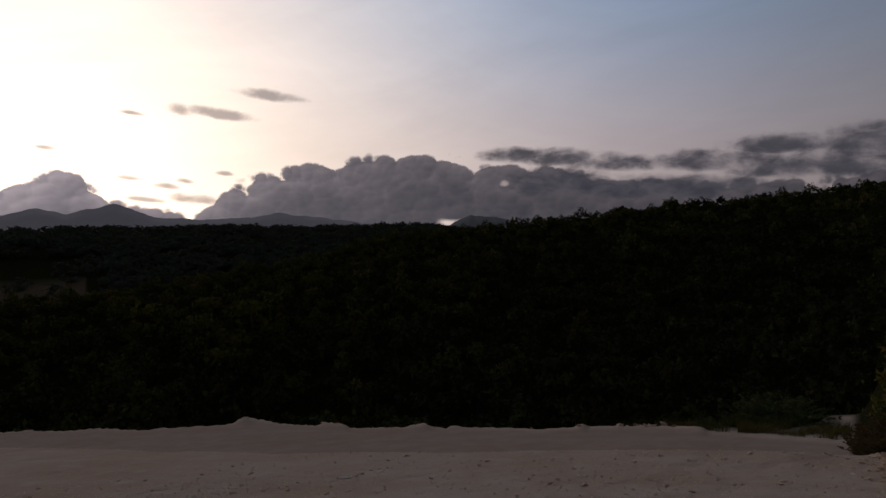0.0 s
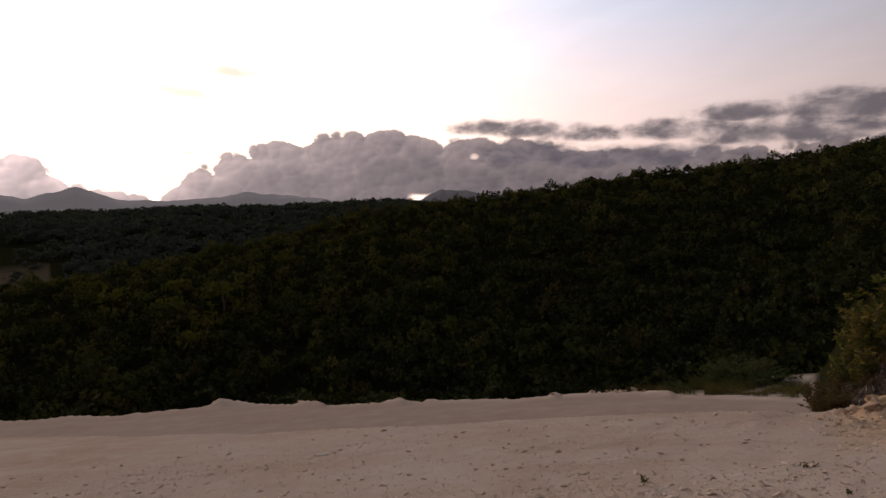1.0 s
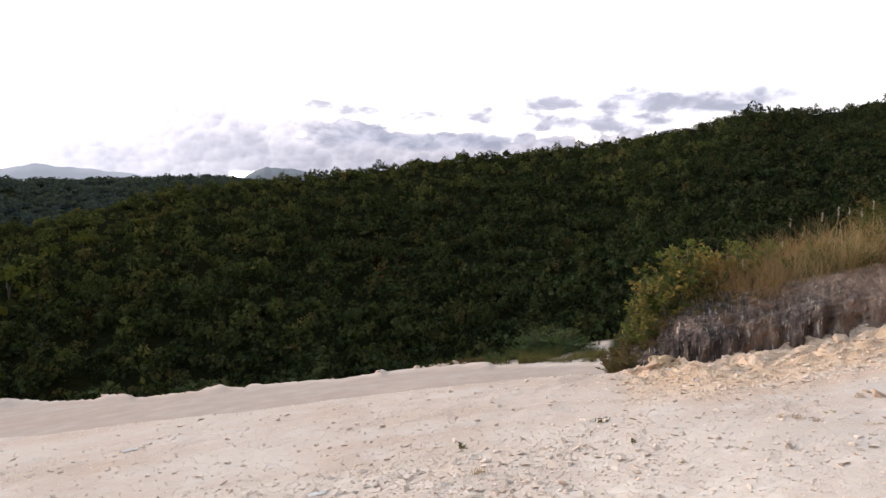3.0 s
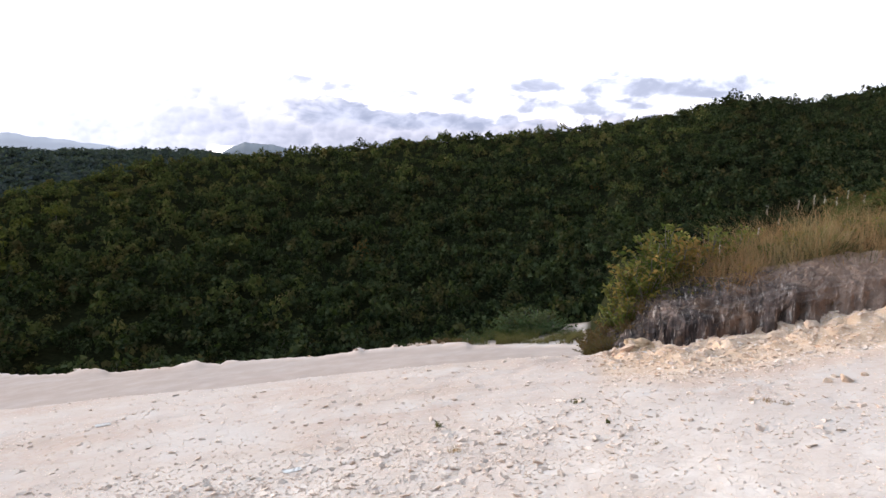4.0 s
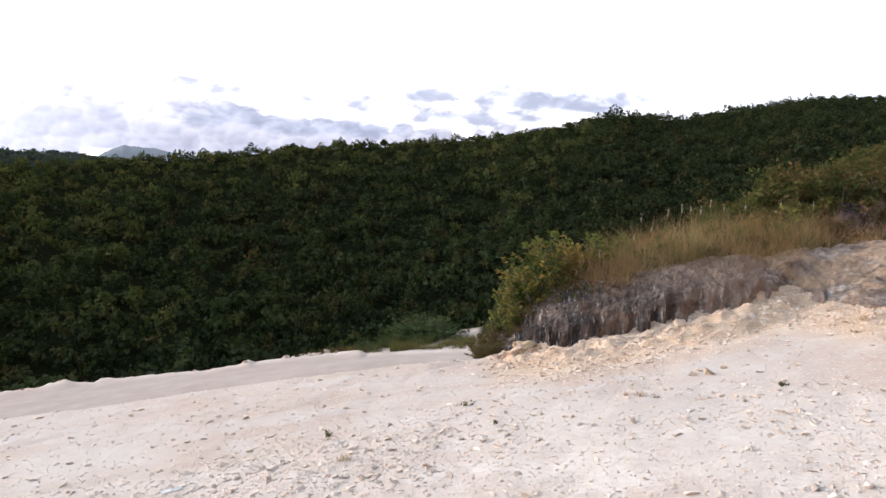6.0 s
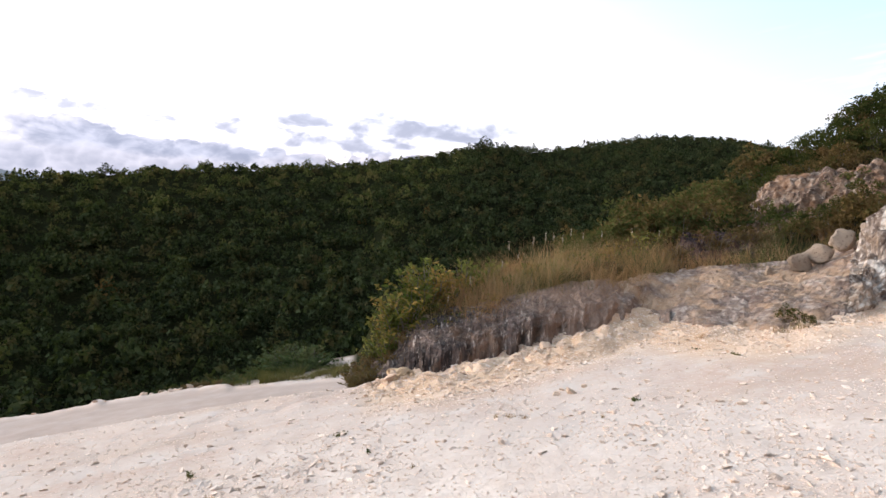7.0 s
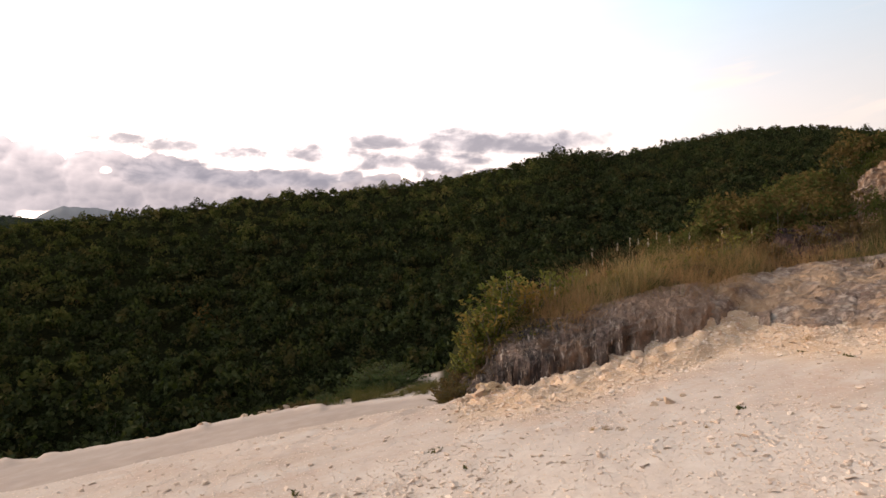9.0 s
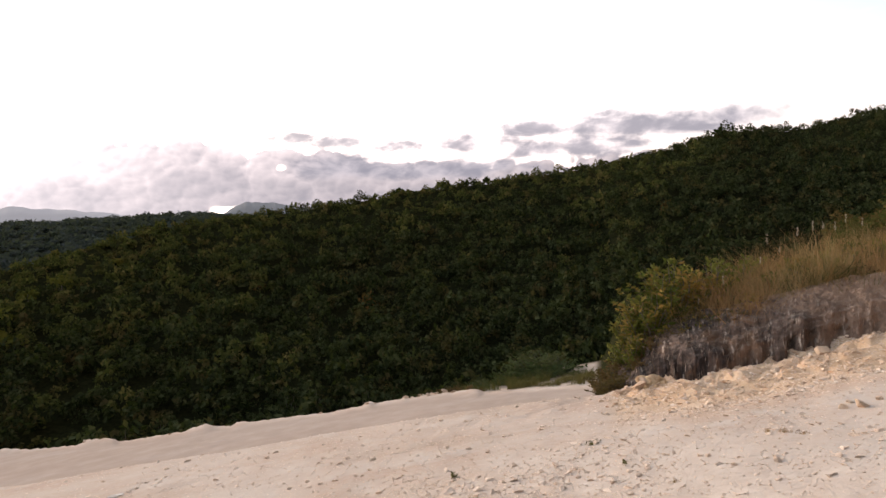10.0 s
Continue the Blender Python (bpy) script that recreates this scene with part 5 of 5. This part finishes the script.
# ---- weeds on the gravel ----
def weed_kind(k):
    rng = np.random.default_rng(80 + k)
    root = tagged(new("weed"), "small low green weed growing in the gravel", "weed", "weeds in the gravel")
    n = 46
    u = rng.uniform(0, 6.283, n)
    d = np.stack([np.cos(u), np.sin(u), rng.uniform(0.05, 0.5, n)], -1)
    c = d * rng.uniform(0.01, 0.12, (n, 1)) * [1.2, 0.7, 0.6] + [0, 0, 0.012]
    part_of("foliage", mesh_of("foliage", *cards(c, d, 0.055, rng, 0.1, 0.4), GREEN_GRASS), root)
    part_of("branchwork", mesh_of("branchwork", *stems(rng, 3, 0.05, 0.06, 0.004, 3), BARK), root)
    return root


def tuft_kind(k):
    rng = np.random.default_rng(180 + k)
    root = tagged(new("dry_tuft"), "small dry brown grass tuft in the gravel", "grass", "dry tufts in the gravel")
    n = 60
    part_of("tuft", mesh_of("tuft", *blades(rng, rng.normal(0, 0.035, (n, 3)) * [1.3, 0.8, 0], 0.09, 0.006, 0.9), DRY), root)
    return root


tufts = [tuft_kind(k) for k in range(2)]
for k, (a, r, s) in enumerate(((2.0, 4.56, 0.65), (20.4, 4.6, 0.35), (27.7, 5.74, 0.5), (28.9, 5.7, 0.6), (30.3, 5.65, 0.45), (44.5, 9.2, 0.9), (37.2, 5.6, 0.35), (50.4, 9.5, 1.2), (51.6, 9.7, 1.4), (44.1, 6.35, 0.3))):
    plant(tufts[k % 2], spot(a, r, -0.004), s, 0.7 * k)
for a, r, s in ((50.9, 10.2, 0.20), (51.9, 10.0, 0.16), (60.2, 12.6, 0.42), (58.9, 12.2, 0.3)):
    plant(brush[int(r) % 4], spot(a, r, -0.05), s, a)


FILM, film_nodes, film_shader = material("pale_plastic_film")
film_nodes.put(film_shader.inputs["Base Color"], film_nodes.mix(film_nodes.noise(place(film_nodes), 30.0, 3), (0.74, 0.63, 0.54), (0.82, 0.73, 0.65)))
film_shader.inputs["Roughness"].default_value = 0.9
film_shader.inputs["Specular IOR Level"].default_value = 0.0


def scrap(a, r, size, seed):
    """A crumpled scrap of pale plastic lying on the gravel."""
    bm = bmesh.new()
    bmesh.ops.create_grid(bm, x_segments=14, y_segments=8, size=1.0)
    for v in bm.verts:
        v.co = Vector((v.co.x * 0.13, v.co.y * 0.05, 0.016 + 0.014 * noise.noise(Vector((v.co.x * 2.2, v.co.y * 2.2, seed)))))
    bmesh.ops.solidify(bm, geom=bm.faces[:], thickness=0.003)
    me = bpy.data.meshes.new("plastic_scrap")
    bm.to_mesh(me)
    bm.free()
    me.materials.append(FILM)
    ob = new("plastic_scrap", me)
    ob.matrix_basis = Matrix.LocRotScale(spot(a, r, 0.0), Euler((0, 0, 0.5)), (size, size, size))
    return tagged(ob, "crumpled pale grey plastic scrap on the gravel", "litter")


scrap(-13.2, 4.7, 0.55, 4.0)
scrap(-28.6, 7.7, 0.6, 9.0)
weeds = [weed_kind(k) for k in range(3)]
for k, (a, r, s) in enumerate(((13.4, 5.82, 0.62), (39.8, 6.1, 0.55), (47.4, 8.05, 0.6), (44.2, 8.6, 0.5), (59.8, 9.8, 0.7), (58.9, 9.7, 0.5), (61.0, 9.9, 0.6))):
    plant(weeds[k % 3], spot(a, r, -0.005), s, 0.4 + 0.5 * k)
sprout = sprig_bush("sprout", "small upright green sprout in the gravel", 90, 5, 0.10, 0.11, 0.035, 3, GREEN_GRASS, "sprouts in the gravel")
for a, r, s, turn in ((0.5, 5.2, 1.0, 0.3), (16.0, 5.06, 0.6, 2.0)):
    plant(sprout, spot(a, r, -0.003), s, turn)


# ---- loose stones of the yard ----
CHIPS = [hull_mesh("stone", CHIP, 900 + k, 8) for k in range(8)]


def loose_stones():
    rng = np.random.default_rng(51)
    shapes = []
    for me in CHIPS:
        co = np.empty(len(me.vertices) * 3)
        me.vertices.foreach_get("co", co)
        tri = np.empty(len(me.polygons) * 3, np.int32)
        me.polygons.foreach_get("vertices", tri)
        shapes.append((co.reshape(-1, 3), tri.reshape(-1, 3)))
    V, F, off = {0: [], 1: []}, {0: [], 1: []}, {0: 0, 1: 0}
    singles, count = 0, 88000
    bearing, far = rng.uniform(-56, 68, count), 3.3 * (10 / 3.3) ** rng.random(count)
    talus = 17000
    bearing[:talus] = rng.uniform(15.5, 58, talus)
    far[:talus] = np.interp(bearing[:talus], [a for a, _ in BASE], [r for _, r in BASE]) + 0.1 - 2.0 * rng.random(talus) ** 1.5
    px, py = far * np.sin(np.radians(bearing)), far * np.cos(np.radians(bearing))
    heap = vnoise(px * 0.55 + 3, py * 0.9, 61) * 0.75 + 0.25 * vnoise(px * 2.1, py * 2.1, 62)
    for a, r, x, y, dense in zip(bearing.tolist(), far.tolist(), px.tolist(), py.tolist(), heap.tolist()):
        lip, b = at(LIP, a), at(BASE, a) if a > 14 else 99
        if a < 15 and r > lip + 0.3 or r > b + 0.3:
            continue
        if a < 15:
            dense -= 0.32 * float(smooth01(r, lip - 3.5, lip))
        if a > 18:
            dense -= 0.04 * float(smooth01(a, 18, 30)) * float(smooth01(r, 3.6, 5.0))
        if b < 99:
            dense += 0.45 * float(smooth01(r, b - 1.3, b))
        if r > 4.5:
            dense -= 0.10 * float(smooth01(r, 4.5, 6.5)) * (1 if b == 99 or r < b - 2 else 0)
        if rng.random() > max(0.20, (dense - 0.26) * 2.0):
            continue
        size = 0.007 + 0.013 * rng.random() ** 2 + (0.040 * rng.random() ** 1.5 if rng.random() < 0.09 else 0)
        turn = rng.uniform(0, 6.283)
        z = land_z(a, r) + size * 0.10
        k = int(rng.integers(8))
        warm = 1 if b < 99 and r > b - 1.6 and a < 57 and rng.random() < 0.75 else 0
        if warm:
            size = min(size * rng.choice([0.7, 0.9, 1.1, 1.4, 1.9]), 0.045)
        if size > 0.032 and singles < 290 and not warm and r < 6.5:
            ob = new("stone", CHIPS[k])
            ob.parent = ground
            ob.matrix_basis = Matrix.LocRotScale((x, y, z), Euler((0, 0, turn)), (size, size, size * 0.62))
            singles += 1
            continue
        v, f = shapes[k]
        c, s = math.cos(turn) * size, math.sin(turn) * size
        V[warm].append(np.stack([v[:, 0] * c - v[:, 1] * s + x, v[:, 0] * s + v[:, 1] * c + y, v[:, 2] * size * (0.75 if warm else 0.62) + z], -1)), F[warm].append(f + off[warm])
        off[warm] += len(v)
    for warm, mat, label in ((0, CHIP, "loose pale limestone chippings spread over the yard"), (1, CHIP_WARM, "ochre limestone chippings fallen below the outcrop")):
        tagged(new("gravel", mesh_of("gravel", np.concatenate(V[warm]), np.concatenate(F[warm]), mat)), label, "gravel", "", "stuff")


loose_stones()
